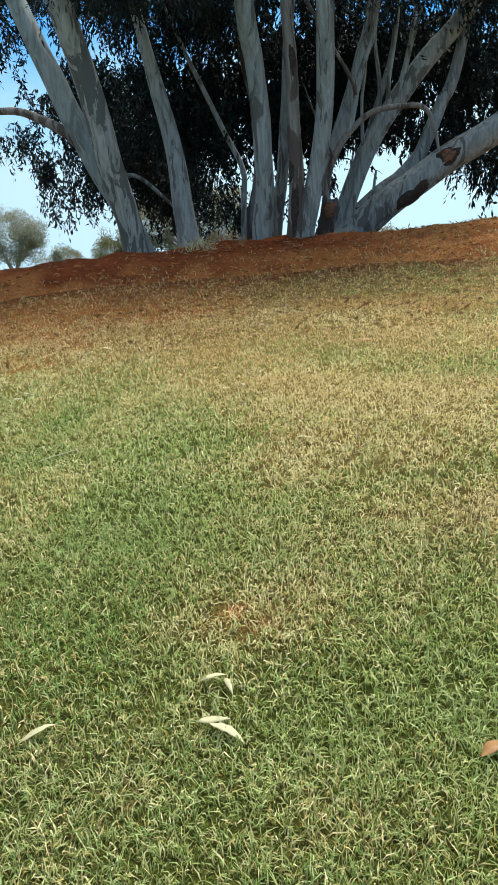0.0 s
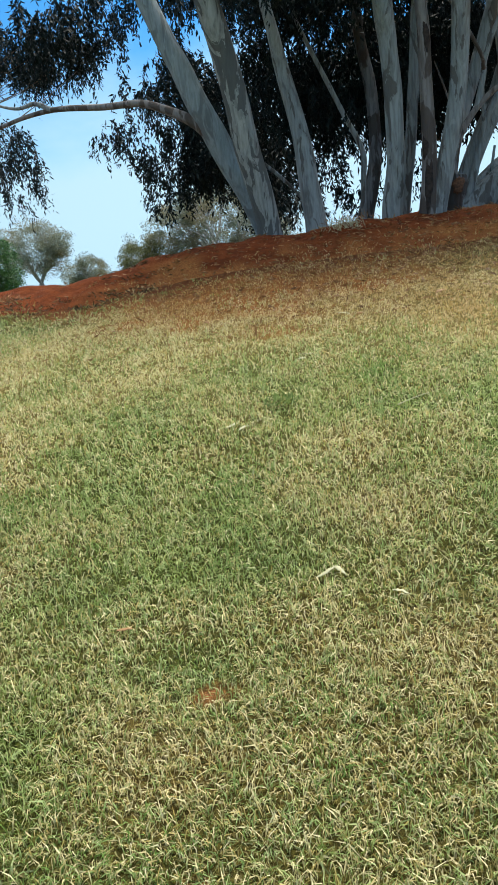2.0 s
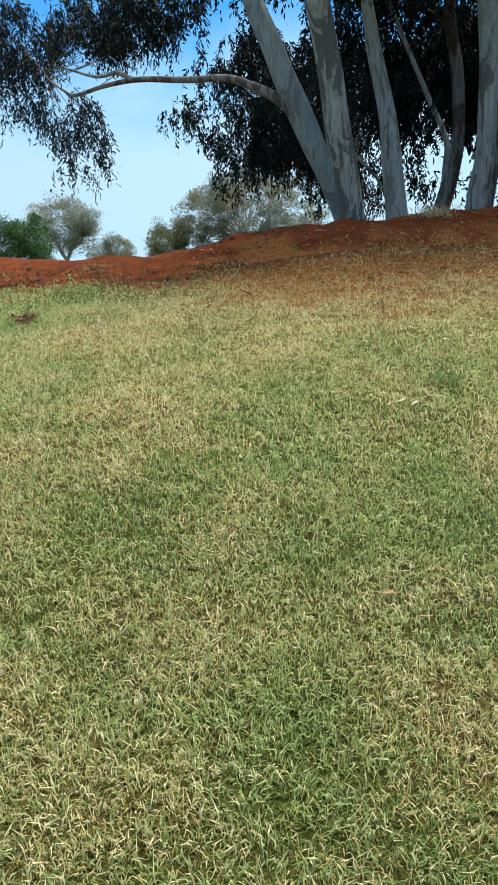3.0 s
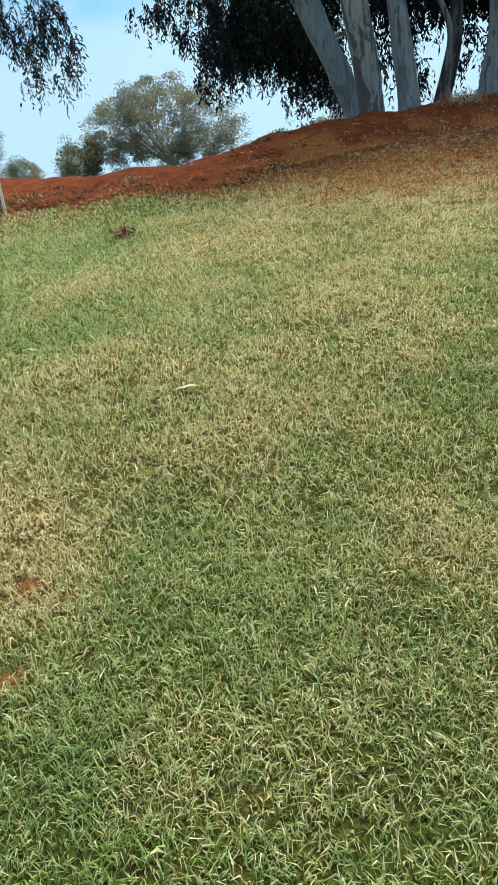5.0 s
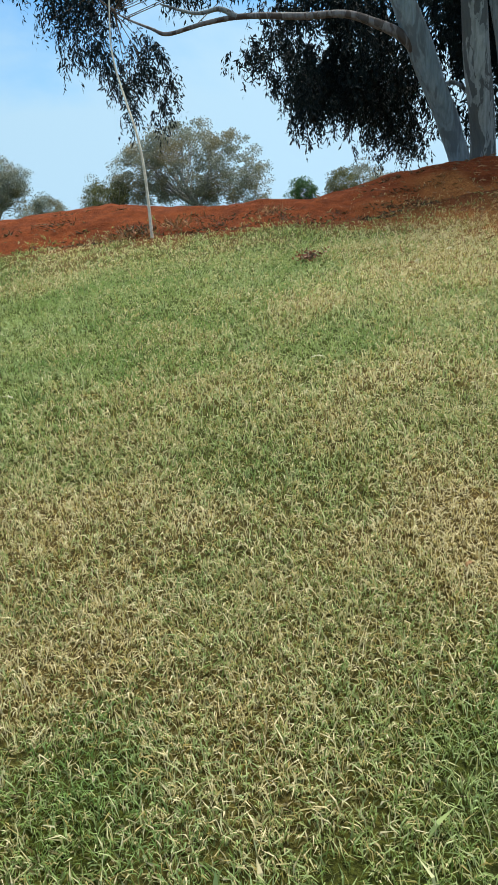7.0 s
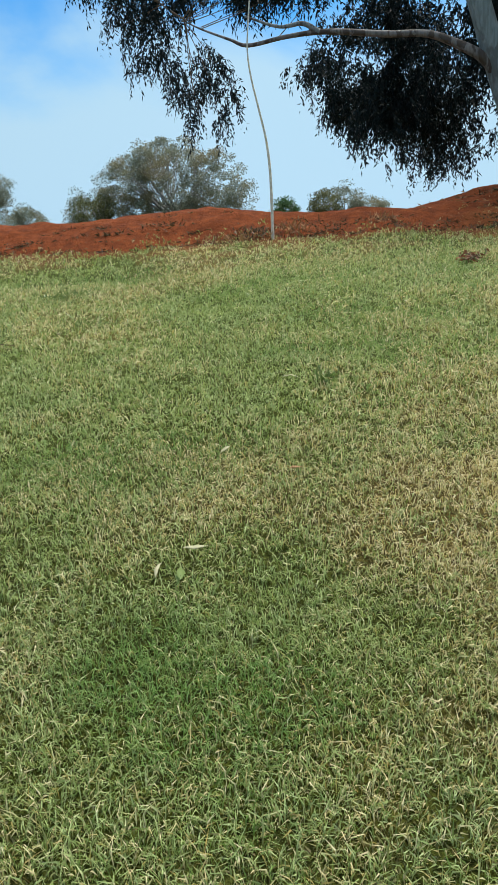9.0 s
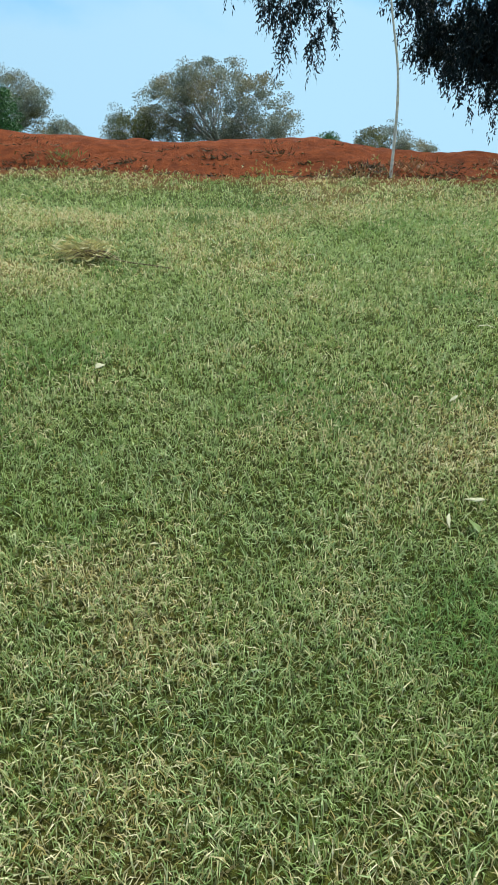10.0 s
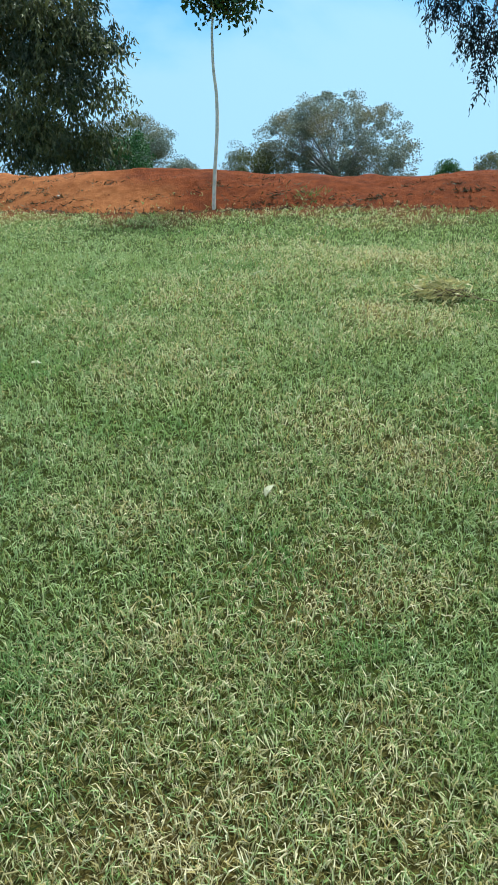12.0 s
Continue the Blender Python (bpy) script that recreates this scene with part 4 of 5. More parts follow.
def gum_crowns():
    rng = np.random.default_rng(5)
    # the mass that hangs left of the pale stems, and the sprays of the long limb
    blobs = [(-3.8, 16.6, 5.3, 1.5, 0.9, 0.95, 1.3), (-2.8, 16.9, 3.8, 1.0, 0.8, 0.8, 1.4), (-4.05, 16.7, 3.9, 0.75, 0.6, 0.7, 1.6), (-5.3, 16.6, 4.6, 0.7, 0.6, 0.6, 1.0),
             (-2.5, 16.9, 2.95, 0.7, 0.6, 0.4, 1.2), (-4.2, 15.8, 7.1, 2.1, 1.2, 1.1, 0.5), (-6.6, 14.6, 6.4, 1.5, 1.0, 0.7, 0.3), (-4.9, 15.6, 3.6, 0.4, 0.35, 0.6, 1.3),
             (-2.4, 20.4, 3.0, 0.75, 0.5, 0.5, 1.0), (-3.2, 20.4, 3.6, 0.75, 0.5, 0.65, 1.1), (-4.1, 20.4, 4.5, 0.65, 0.5, 0.65, 1.4), (-4.6, 20.4, 5.3, 0.7, 0.5, 0.65, 1.0),
             (-3.0, 20.4, 4.7, 1.2, 0.5, 0.9, 1.6), (-1.7, 20.4, 3.0, 0.6, 0.5, 0.5, 0.8)]
    limb = [(-9.3, 16.4, 5.6, 0.9, 0.6, 0.65, 1.1), (-8.5, 16.4, 4.75, 0.75, 0.5, 0.6, 1.2), (-8.5, 16.5, 4.1, 0.25, 0.3, 0.4, 1.3), (-8.0, 16.4, 4.1, 0.4, 0.4, 0.6, 1.1), (-7.75, 16.5, 3.7, 0.2, 0.25, 0.3, 1.2),
            (-7.4, 16.0, 6.2, 1.5, 0.8, 0.55, 1.0), (-9.8, 16.4, 6.6, 1.1, 0.6, 0.6, 0.8), (-6.3, 15.2, 6.1, 1.1, 0.6, 0.55, 0.4), (-7.2, 14.6, 4.3, 0.3, 0.3, 0.3, 0.35), (-8.3, 16.4, 3.75, 0.12, 0.15, 0.2, 3.0)]
    def sprays(bl, groups, per, spread, leaf=(0.125, 0.03), n_leaf=10, length=0.36):
        c = in_blobs(rng, bl, groups)
        return strands(rng, clumped(rng, c, per, spread), length, leaf[0], leaf[1], n_leaf, 0.8, 0.8)

    def bunches(bl, nodes, per, apart, leaf=(0.115, 0.03)):
        """Hanging bunches: twig ends in the blobs, bunches about each, and three drooping strands of leaves in each bunch."""
        c = clumped(rng, in_blobs(rng, bl, nodes), per, np.array([apart, apart, apart * 0.7]))
        return strands(rng, clumped(rng, c, 3, 0.055), 0.42, leaf[0], leaf[1], 15, 1.0, 0.42, 0.62)

    foliage(gum_a, [bunches(blobs, 165, 7, 0.26, (0.12, 0.036)), bunches(limb, 72, 6, 0.19)], M_GUM_LEAF_SHADED)
    roots = np.array([(-7.0, 13.8, 4.55), (-7.52, 14.0, 4.48), (-7.83, 14.3, 4.65), (-8.3, 15.0, 5.0), (-8.6, 15.6, 5.3), (-9.0, 16.0, 5.7)])
    twigs = [tube([(-8.55, 15.5, 5.27, 0.018), (-9.0, 16.0, 5.7, 0.014), (-9.6, 16.4, 6.3, 0.008)], 6, 5)]
    for tip in in_blobs(rng, limb, 30):
        a = roots[np.argmin(((roots - tip) ** 2).sum(1))]
        twigs.append(branchlets(rng, a + rng.normal(0, 0.03, 3), [tip], 0.009))
    for v, q in twigs:
        part("twig", mesh_of("twig", v - np.array(gum_a.location), q, M_TWIG, True), gum_a)
    # behind and above the clump
    back = [(-2.6, 14.9, 4.5, 1.4, 0.8, 1.4, 1.5), (-1.0, 15.0, 4.9, 1.6, 0.8, 1.6, 1.7), (0.6, 15.2, 5.2, 1.5, 0.8, 1.4, 1.2), (-1.7, 14.9, 2.7, 1.2, 0.7, 0.7, 0.4),
            (-0.1, 15.0, 3.3, 0.7, 0.6, 0.8, 0.35), (-1.5, 13.6, 6.4, 2.6, 1.4, 1.2, 1.0)]
    front = [(-2.6, 11.2, 5.75, 0.9, 0.4, 0.35, 1), (-0.9, 11.3, 5.9, 0.8, 0.4, 0.35, 0.8), (1.6, 11.8, 5.9, 0.9, 0.4, 0.35, 0.8)]
    dark = [(x, y + 1.0, z, rx * 1.1, ry, rz * 1.05, w) for x, y, z, rx, ry, rz, w in back]
    foliage(gum_b, [bunches(back, 122, 10, 0.3, (0.12, 0.036)), bunches(front, 22, 10, 0.2), sprays(dark, 34, 22, 0.22, (0.18, 0.055), 8, 0.4)], M_GUM_LEAF_SHADED)
    right = [(2.4, 15.2, 5.2, 1.8, 0.9, 1.3, 1.2), (4.2, 15.0, 4.6, 1.5, 0.9, 1.4, 1.1), (4.4, 14.8, 3.3, 0.9, 0.7, 0.6, 0.9), (3.0, 15.0, 3.6, 0.8, 0.6, 0.7, 0.7), (3.4, 13.8, 6.6, 2.6, 1.4, 1.1, 1.0)]
    dark = [(x, y + 1.0, z, rx, ry, rz, w) for x, y, z, rx, ry, rz, w in right]
    shade = [(0.3, 16.2, 5.1, 1.6, 0.7, 1.1, 1), (2.0, 16.2, 5.3, 1.6, 0.7, 1.1, 1), (3.7, 16.2, 5.0, 1.4, 0.7, 1.1, 1)]
    foliage(gum_c, [sprays(shade, 50, 18, 0.24, (0.2, 0.085), 8, 0.4), bunches(right, 105, 9, 0.32), sprays(dark, 30, 22, 0.22, (0.18, 0.055), 8, 0.4)], M_GUM_LEAF_SHADED)
    # the high crown, out of sight, that shades the bank
    high = [(-1.4, 11.4, 9.2, 1.8, 1.4, 1.1, 0.8), (0.8, 11.6, 10.2, 2.2, 1.6, 1.4, 0.8), (3.2, 13.0, 10.2, 2.8, 2.4, 2.0, 1), (-1.0, 15.5, 11.0, 3.4, 2.0, 1.6, 0.7), (1.0, 13.5, 13.5, 3.4, 2.6, 2.0, 0.8)]
    for tree, lo, hi in ((gum_a, -9, -2.2), (gum_b, -2.2, 1.5), (gum_c, 1.5, 9)):
        c = in_blobs(rng, high, 460)
        c = c[(c[:, 0] > lo) & (c[:, 0] <= hi)]
        foliage(tree, [strands(rng, clumped(rng, c, 4, 0.25), 0.9, 0.26, 0.075, 9)], M_GUM_LEAF_SHADED, "upper_crown")


gum_crowns()


def round_tree(name, at, blobs, leaf, n_clump, per, clump_r, mat, label, category="tree", group="", trunk=None, seed=0, bark=None, droop=0.25, limbs=6, r0=0.25, hollow=0.35):
    """A far tree: trunk, limbs that fork twice, and many small flat clumps of leaves on the twigs' ends."""
    rng = np.random.default_rng(seed)
    tree = thing(name, at, label, category, group)
    c = in_blobs(rng, blobs, n_clump, hollow)
    big = rng.uniform(0.6, 1.35, n_clump)
    ball = rng.normal(size=(n_clump * per, 3))
    ball *= (rng.uniform(0.1, 1, n_clump * per) ** 0.45 / np.linalg.norm(ball, axis=1))[:, None]
    pos = np.repeat(c, per, 0) + ball * (np.repeat(big, per) * clump_r)[:, None] * (1.2, 1.2, 0.8)
    way = rng.normal(size=pos.shape) + (0, 0, -droop * 2)
    v, f = leaves(pos, way, leaf * rng.uniform(0.6, 1.4, len(pos)), leaf * 0.48, rng)
    foliage(tree, [(v, f)], mat)
    x, y, z = at
    fork = np.array([x, y, z + (trunk or 1.5)])
    stem(tree, [(x, y, z - 0.3, r0 * 1.25), (x + 0.1, y, z + (trunk or 1.5) * 0.5, r0), (*fork, r0 * 0.9)], "trunk", bark or M_BARK_FAR, 10, seed)
    rows = []
    heads = c[rng.choice(len(c), limbs, replace=False)]
    near = np.argmin(((c[:, None] - heads[None]) ** 2).sum(-1), 1)
    for k in range(limbs):
        head = fork + (heads[k] - fork) * 0.62 + (0, 0, 0.25)
        m = fork + (head - fork) * 0.5 + rng.normal(0, 0.25, 3) + (0, 0, 0.2)
        rows.append(tube([(*fork, r0 * 0.55), (*m, r0 * 0.42), (*head, r0 * 0.26)], 7, 5))
        for end in c[near == k][:14]:
            b = head if rng.uniform() < 0.6 else m
            q = b + (end - b) * 0.55 + rng.normal(0, 0.22, 3)
            rows.append(tube([(*b, r0 * 0.2), (*q, r0 * 0.13), (*(end + (0, 0, 0.1)), r0 * 0.05)], 5, 4))
    v, q = joined(rows)
    part("branch", mesh_of("branch", v - np.array(at), q, bark or M_BARK_FAR, True), tree)
    return tree


def far_ground(x, y):
    return float(ground_height(np.array([x]), np.array([y]))[0])


FAR = "trees beyond the bank"
dome = [(-8.6, 64, 5.6, 4.6, 4.0, 2.9, 1), (-12.2, 64, 5.3, 2.5, 3.0, 2.3, 1), (-4.6, 64, 4.9, 3.2, 3.0, 2.6, 1), (-8.2, 64, 7.6, 3.4, 3.0, 1.5, 1), (-5.0, 64, 6.9, 2.2, 2.4, 1.2, 1), (-9.5, 64, 3.0, 4.2, 3.0, 1.2, 0.8), (-4.5, 64, 3.0, 2.8, 2.4, 1.2, 0.9), (-13.2, 64, 3.7, 1.6, 2.0, 1.7, 1), (-2.7, 64, 3.7, 1.5, 2.0, 1.9, 1)]
round_tree("spreading_tree", (-7.6, 64, far_ground(-7.6, 64)), dome, 0.17, 310, 150, 0.62, M_FAR_LEAF, "broad grey-green tree with a domed crown and pale limbs", group=FAR, seed=31, limbs=9, r0=0.3, hollow=0.32)
round_tree("shrub", (-15.2, 62, far_ground(-15.2, 62)), [(-15.0, 62, 3.2, 1.6, 1.5, 1.6, 1), (-14.2, 62, 3.6, 1.0, 1.2, 1.2, 1)], 0.15, 60, 150, 0.53, M_GUM_LEAF_LIT, "rounded olive-green shrub behind the bank", "shrub", FAR, 0.6, 32, limbs=6, r0=0.1)
round_tree("slender_tree", (-16.6, 66, far_ground(-16.6, 66)), [(-16.6, 66, 3.4, 1.0, 1.0, 1.9, 1)], 0.15, 34, 110, 0.53, M_FAR_LEAF, "thin pale tree behind the bank", "tree", FAR, 1.0, 33, limbs=6, r0=0.1)
round_tree("airy_tree", (-25.2, 66, far_ground(-25.2, 66)), [(-25.6, 66, 5.4, 3.0, 2.5, 2.4, 1), (-23.6, 66, 4.2, 1.8, 1.8, 1.8, 1), (-23.3, 66, 5.6, 1.3, 1.4, 1.3, 1)], 0.15, 140, 150, 0.67, M_FAR_LEAF, "airy grey-green tree with pale branches", "tree", FAR, 1.5, 34, limbs=5)
round_tree("low_tree", (-21.8, 70, far_ground(-21.8, 70)), [(-21.8, 70, 2.8, 1.7, 1.6, 1.5, 1), (-22.8, 70, 2.2, 1.5, 1.5, 1.2, 1)], 0.15, 60, 150, 0.58, M_FAR_LEAF, "low grey-green tree behind the bank", "tree", FAR, 0.8, 35, limbs=5, r0=0.14)
round_tree("bush", (-23.4, 50, far_ground(-23.4, 50)), [(-23.4, 50, 2.6, 2.3, 2.0, 2.2, 1), (-24.6, 50, 3.6, 1.8, 1.8, 1.5, 1), (-22.3, 50, 3.7, 1.3, 1.4, 1.5, 1)], 0.15, 165, 150, 0.58, M_BUSH_LEAF, "dense dark green bush", "bush", FAR, 0.6, 36, limbs=6, r0=0.12, bark=M_TWIG)
round_tree("young_tree", (1.6, 66, far_ground(1.6, 66)), [(1.6, 66, 2.9, 1.1, 1.1, 1.4, 1)], 0.15, 44, 150, 0.45, M_BUSH_LEAF, "small dark green tree behind the bank", "tree", FAR, 0.8, 37, limbs=6, r0=0.1)
round_tree("shrub", (5.2, 66, far_ground(5.2, 66)), [(5.2, 66, 2.9, 1.5, 1.3, 1.6, 1)], 0.15, 60, 150, 0.48, M_GUM_LEAF_LIT, "small olive shrub beyond the bank", "shrub", FAR, 0.6, 38, limbs=5, r0=0.1)
round_tree("airy_tree", (7.4, 68, far_ground(7.4, 68)), [(7.4, 68, 3.4, 1.6, 1.5, 1.8, 1), (9.6, 68, 2.8, 1.8, 1.5, 1.2, 1)], 0.15, 70, 130, 0.58, M_FAR_LEAF, "thin grey-green tree behind the bank", "tree", FAR, 1.0, 39, limbs=5, r0=0.14)


def weeping_gum():
    rng = np.random.default_rng(41)
    at = (-23.6, 28.0, far_ground(-23.6, 28))
    tree = thing("weeping_gum", at, "large weeping gum with a pale forked trunk and olive foliage", "tree", FAR)
    z = at[2]
    stem(tree, [(-23.5, 28, z - 0.2, 0.34), (-23.38, 28, 2.0, 0.25), (-23.25, 28, 3.4, 0.23), (-23.1, 28, 5.2, 0.215), (-23.12, 28, 6.8, 0.2), (-23.25, 28, 8.4, 0.17), (-23.3, 28, 10.5, 0.1)], "trunk", M_BARK_PALE, 14, 42)
    stem(tree, [(-23.95, 28.1, z - 0.2, 0.26), (-23.93, 28.1, 2.2, 0.19), (-23.83, 28.2, 3.9, 0.17), (-23.95, 28.3, 5.5, 0.14), (-24.4, 28.5, 8.5, 0.08)], "trunk", M_BARK_PALE, 12, 43)
    stem(tree, [(-23.2, 28, 7.5, 0.12), (-22.2, 27.9, 7.75, 0.09), (-20.9, 27.8, 7.4, 0.06), (-19.8, 27.7, 7.7, 0.04)], "limb", M_BARK_PALE, 10, 44)
    stem(tree, [(-24.6, 27.8, 2.9, 0.05), (-24.0, 27.6, 3.0, 0.06), (-25.6, 27.6, 3.1, 0.05), (-27, 27.4, 3.4, 0.03)], "limb", M_BARK_PALE, 8, 45)
    front = [(-20.6, 27.6, 4.2, 1.7, 1.4, 1.9, 1.3), (-19.6, 28, 2.9, 1.5, 1.2, 1.3, 1.2), (-20.2, 28.2, 6.6, 2.0, 1.6, 1.7, 1.2), (-21.8, 28.4, 8.4, 2.2, 1.8, 1.5, 1.0),
             (-21.8, 28.8, 3.0, 1.6, 1.2, 1.6, 1.1), (-24.5, 29.2, 8.2, 2.6, 1.6, 1.8, 1.0), (-26.2, 29.4, 5.2, 2.4, 1.4, 3.2, 1.1), (-18.6, 28.0, 4.6, 0.9, 0.9, 1.0, 0.8), (-22.8, 30.2, 4.6, 1.6, 0.8, 2.8, 1.2), (-25.0, 30.4, 2.6, 2.2, 0.8, 1.6, 1.4), (-23.5, 30.4, 7.6, 2.2, 0.8, 1.8, 0.8)]
    c = in_blobs(rng, front, 520, 0.1)
    foliage(tree, [strands(rng, clumped(rng, c, 17, 0.26), 0.42, 0.2, 0.065, 8, 0.8, 0.7)], M_GUM_LEAF_LIT)
    return tree


weeping_gum()


# ---- saplings on the foot of the bank ----
def sapling(at, rows, crown, label, seed, clumps=260, slim=0.8):
    rng = np.random.default_rng(seed)
    tree = thing("sapling", at, label, "sapling", "saplings along the bank")
    stem(tree, [(x, y, z, slim * r) for x, y, z, r in rows], "trunk", M_STEM, 9, seed, lumps=0.04)
    c = in_blobs(rng, crown, clumps)
    pos = clumped(rng, c, 11, 0.07)
    way = rng.normal(size=pos.shape) + (0, 0, -0.5)
    foliage(tree, [leaves(pos, way, rng.uniform(0.06, 0.11, len(pos)), rng.uniform(0.032, 0.055, len(pos)), rng)], M_SAP_LEAF)
    top = rows[-1][:3]
    v, q = branchlets(rng, top, in_blobs(rng, crown, 12), 0.008)
    part("branch", mesh_of("branch", v - np.array(at), q, M_TWIG, True), tree)
    return tree


sapling((-7.87, 9.36, seat(-7.87, 9.36)), [(-7.87, 9.36, 1.05, 0.038), (-7.87, 9.36, 1.17, 0.034), (-7.87, 9.36, 1.59, 0.031), (-7.88, 9.36, 2.0, 0.028), (-7.92, 9.36, 2.37, 0.024), (-8.0, 9.36, 2.73, 0.021),
                                           (-8.08, 9.36, 3.09, 0.018), (-8.11, 9.36, 3.37, 0.016), (-8.09, 9.36, 3.67, 0.014), (-8.0, 9.36, 4.5, 0.011), (-7.95, 9.36, 5.3, 0.008)],
        [(-7.95, 9.36, 5.35, 0.5, 0.5, 0.45, 1)], "thin curved sapling with a pale stem, foot of bank", 51, 45, 0.62)
sapling((-13.51, 10.55, seat(-13.51, 10.5)), [(-13.51, 10.52, 0.85, 0.042), (-13.51, 10.55, 0.96, 0.037), (-13.49, 10.55, 1.48, 0.033), (-13.45, 10.55, 2.05, 0.03), (-13.45, 10.55, 2.47, 0.027), (-13.49, 10.55, 2.81, 0.024),
                                              (-13.5, 10.55, 3.2, 0.021), (-13.49, 10.55, 3.37, 0.02), (-13.46, 10.55, 3.75, 0.012)],
        [(-13.45, 10.55, 3.85, 0.5, 0.48, 0.42, 1), (-13.3, 10.55, 3.6, 0.42, 0.4, 0.28, 1)], "slender sapling with a pale stem and round leafy crown", 52, 210)


# ---- litter and small things on the lawn and the bank ----
def slope_at(x, y, d=0.05):
    """The place on the surface and the turn that lays a thing flat on it."""
    z = surface(np.array([x, x + d, x]), np.array([y, y, y + d]))
    nor = Vector((-(z[1] - z[0]) / d, -(z[2] - z[0]) / d, 1)).normalized()
    return Vector((x, y, float(z[0]))), nor.to_track_quat("Z", "Y").to_matrix().to_4x4()


def leaf_blade(length, width, curl, bend, seed):
    """A thin lance-shaped leaf with a raised midrib, curled along its length."""
    rng = np.random.default_rng(seed)
    t = np.linspace(0, 1, 9)
    half = width * 0.5 * np.sin(np.pi * np.clip(t, 0.02, 0.985) ** 0.8)
    a = bend * (t - 0.5)
    x, y = length * (t - 0.5), length * 0.5 * bend * (t - 0.5) ** 2
    z = curl * length * (1 - (2 * t - 1) ** 2) * 0.5 + 0.006 + rng.normal(0, 0.0015, 9)
    mid = np.stack([x, y, z], 1)
    side = np.stack([-np.sin(a), np.cos(a), np.zeros(9)], 1)
    lift = np.array([0, 0, 0.25])
    rows = np.stack([mid + side * half[:, None] + lift * half[:, None], mid, mid - side * half[:, None] + lift * half[:, None]], 1)
    under = rows - (0, 0, 0.0012)
    v = np.concatenate([rows.reshape(-1, 3), under.reshape(-1, 3)])
    f = []
    for i in range(8):
        for j in range(2):
            k = i * 3 + j
            f += [(k, k + 3, k + 4, k + 1), (k + 27, k + 28, k + 31, k + 30)]
        f += [(i * 3, i * 3 + 27, i * 3 + 30, i * 3 + 3), (i * 3 + 2, i * 3 + 5, i * 3 + 32, i * 3 + 29)]
    return v, np.array(f)


def fallen_leaf(x, y, length, width, turn, mat, label, seed, lift=0.024):
    rng = np.random.default_rng(seed)
    v, f = leaf_blade(length, width, rng.uniform(0.05, 0.22), rng.uniform(-0.9, 0.9), seed)
    ob = new("fallen_leaf", mesh_of("fallen_leaf", v, f, mat, True))
    at, lay = slope_at(x, y)
    ob.matrix_world = Matrix.Translation(at + Vector((0, 0, lift))) @ lay @ pose(0, 0, 0, rng.uniform(-14, 14), rng.uniform(-12, 12), turn)
    return tagged(ob, label, "leaf", "fallen leaves on the lawn")


PALE, BROWN = "pale dry gum leaf lying on the grass", "curled brown dry leaf on the grass"
for n, (x, y, ln, wd, turn) in enumerate([
        (-0.33, 2.19, 0.10, 0.026, 20), (-0.27, 2.15, 0.09, 0.02, -50), (-0.31, 2.0, 0.11, 0.026, 10), (-0.26, 1.95, 0.13, 0.032, -20), (-0.88, 1.98, 0.13, 0.030, 42),
        (-0.26, 5.53, 0.10, 0.03, 80), (0.03, 4.17, 0.10, 0.022, -10), (-2.12, 2.47, 0.09, 0.022, -25), (-1.90, 2.26, 0.08, 0.02, -10), (-2.67, 4.18, 0.10, 0.022, 35),
        (-2.19, 5.42, 0.09, 0.024, 10), (-2.60, 4.14, 0.10, 0.022, 40), (-2.17, 2.47, 0.11, 0.018, 60), (-5.51, 3.2, 0.14, 0.038, 6), (-6.51, 4.08, 0.11, 0.026, 15),
        (-4.78, 6.71, 0.13, 0.03, 20), (-9.27, 2.30, 0.11, 0.02, 25), (-9.43, 2.18, 0.09, 0.016, 80), (-9.42, 5.87, 0.12, 0.024, 0), (-9.06, 3.22, 0.08, 0.022, 60),
        (-8.54, 4.16, 0.12, 0.022, 15), (-10.93, 3.72, 0.07, 0.045, 60), (-12.60, 2.89, 0.085, 0.032, 65), (-12.75, 6.63, 0.14, 0.024, 35), (-14.1, 4.4, 0.08, 0.03, 10),
        (-0.40, 5.22, 0.09, 0.024, -40), (-2.14, 5.53, 0.16, 0.028, 15), (-1.75, 6.62, 0.14, 0.03, -10), (-5.2, 6.4, 0.12, 0.022, 30)]):
    fallen_leaf(x, y, ln, wd, turn, M_DRY_LEAF, PALE, 100 + n)
for n, (x, y, ln, wd, turn) in enumerate([
        (0.53, 1.85, 0.09, 0.045, 30), (-4.48, 1.28, 0.07, 0.05, 10), (-2.97, 2.2, 0.07, 0.014, 0), (-6.34, 1.77, 0.04, 0.02, 40), (-8.74, 2.88, 0.07, 0.02, 10), (-0.8, 6.9, 0.12, 0.04, 20),
        (-3.1, 6.9, 0.12, 0.035, -30), (0.6, 6.2, 0.12, 0.04, 5), (-1.4, 7.6, 0.14, 0.04, 50), (0.4, 7.8, 0.13, 0.035, -20), (-2.6, 8.2, 0.14, 0.04, 15), (1.2, 5.0, 0.1, 0.035, 70)]):
    fallen_leaf(x, y, ln, wd, turn, M_BROWN_LEAF, BROWN, 200 + n)
fallen_leaf(-9.34, 2.14, 0.12, 0.034, 100, M_WEED, "grey-green gum leaf fallen on the grass", 230)


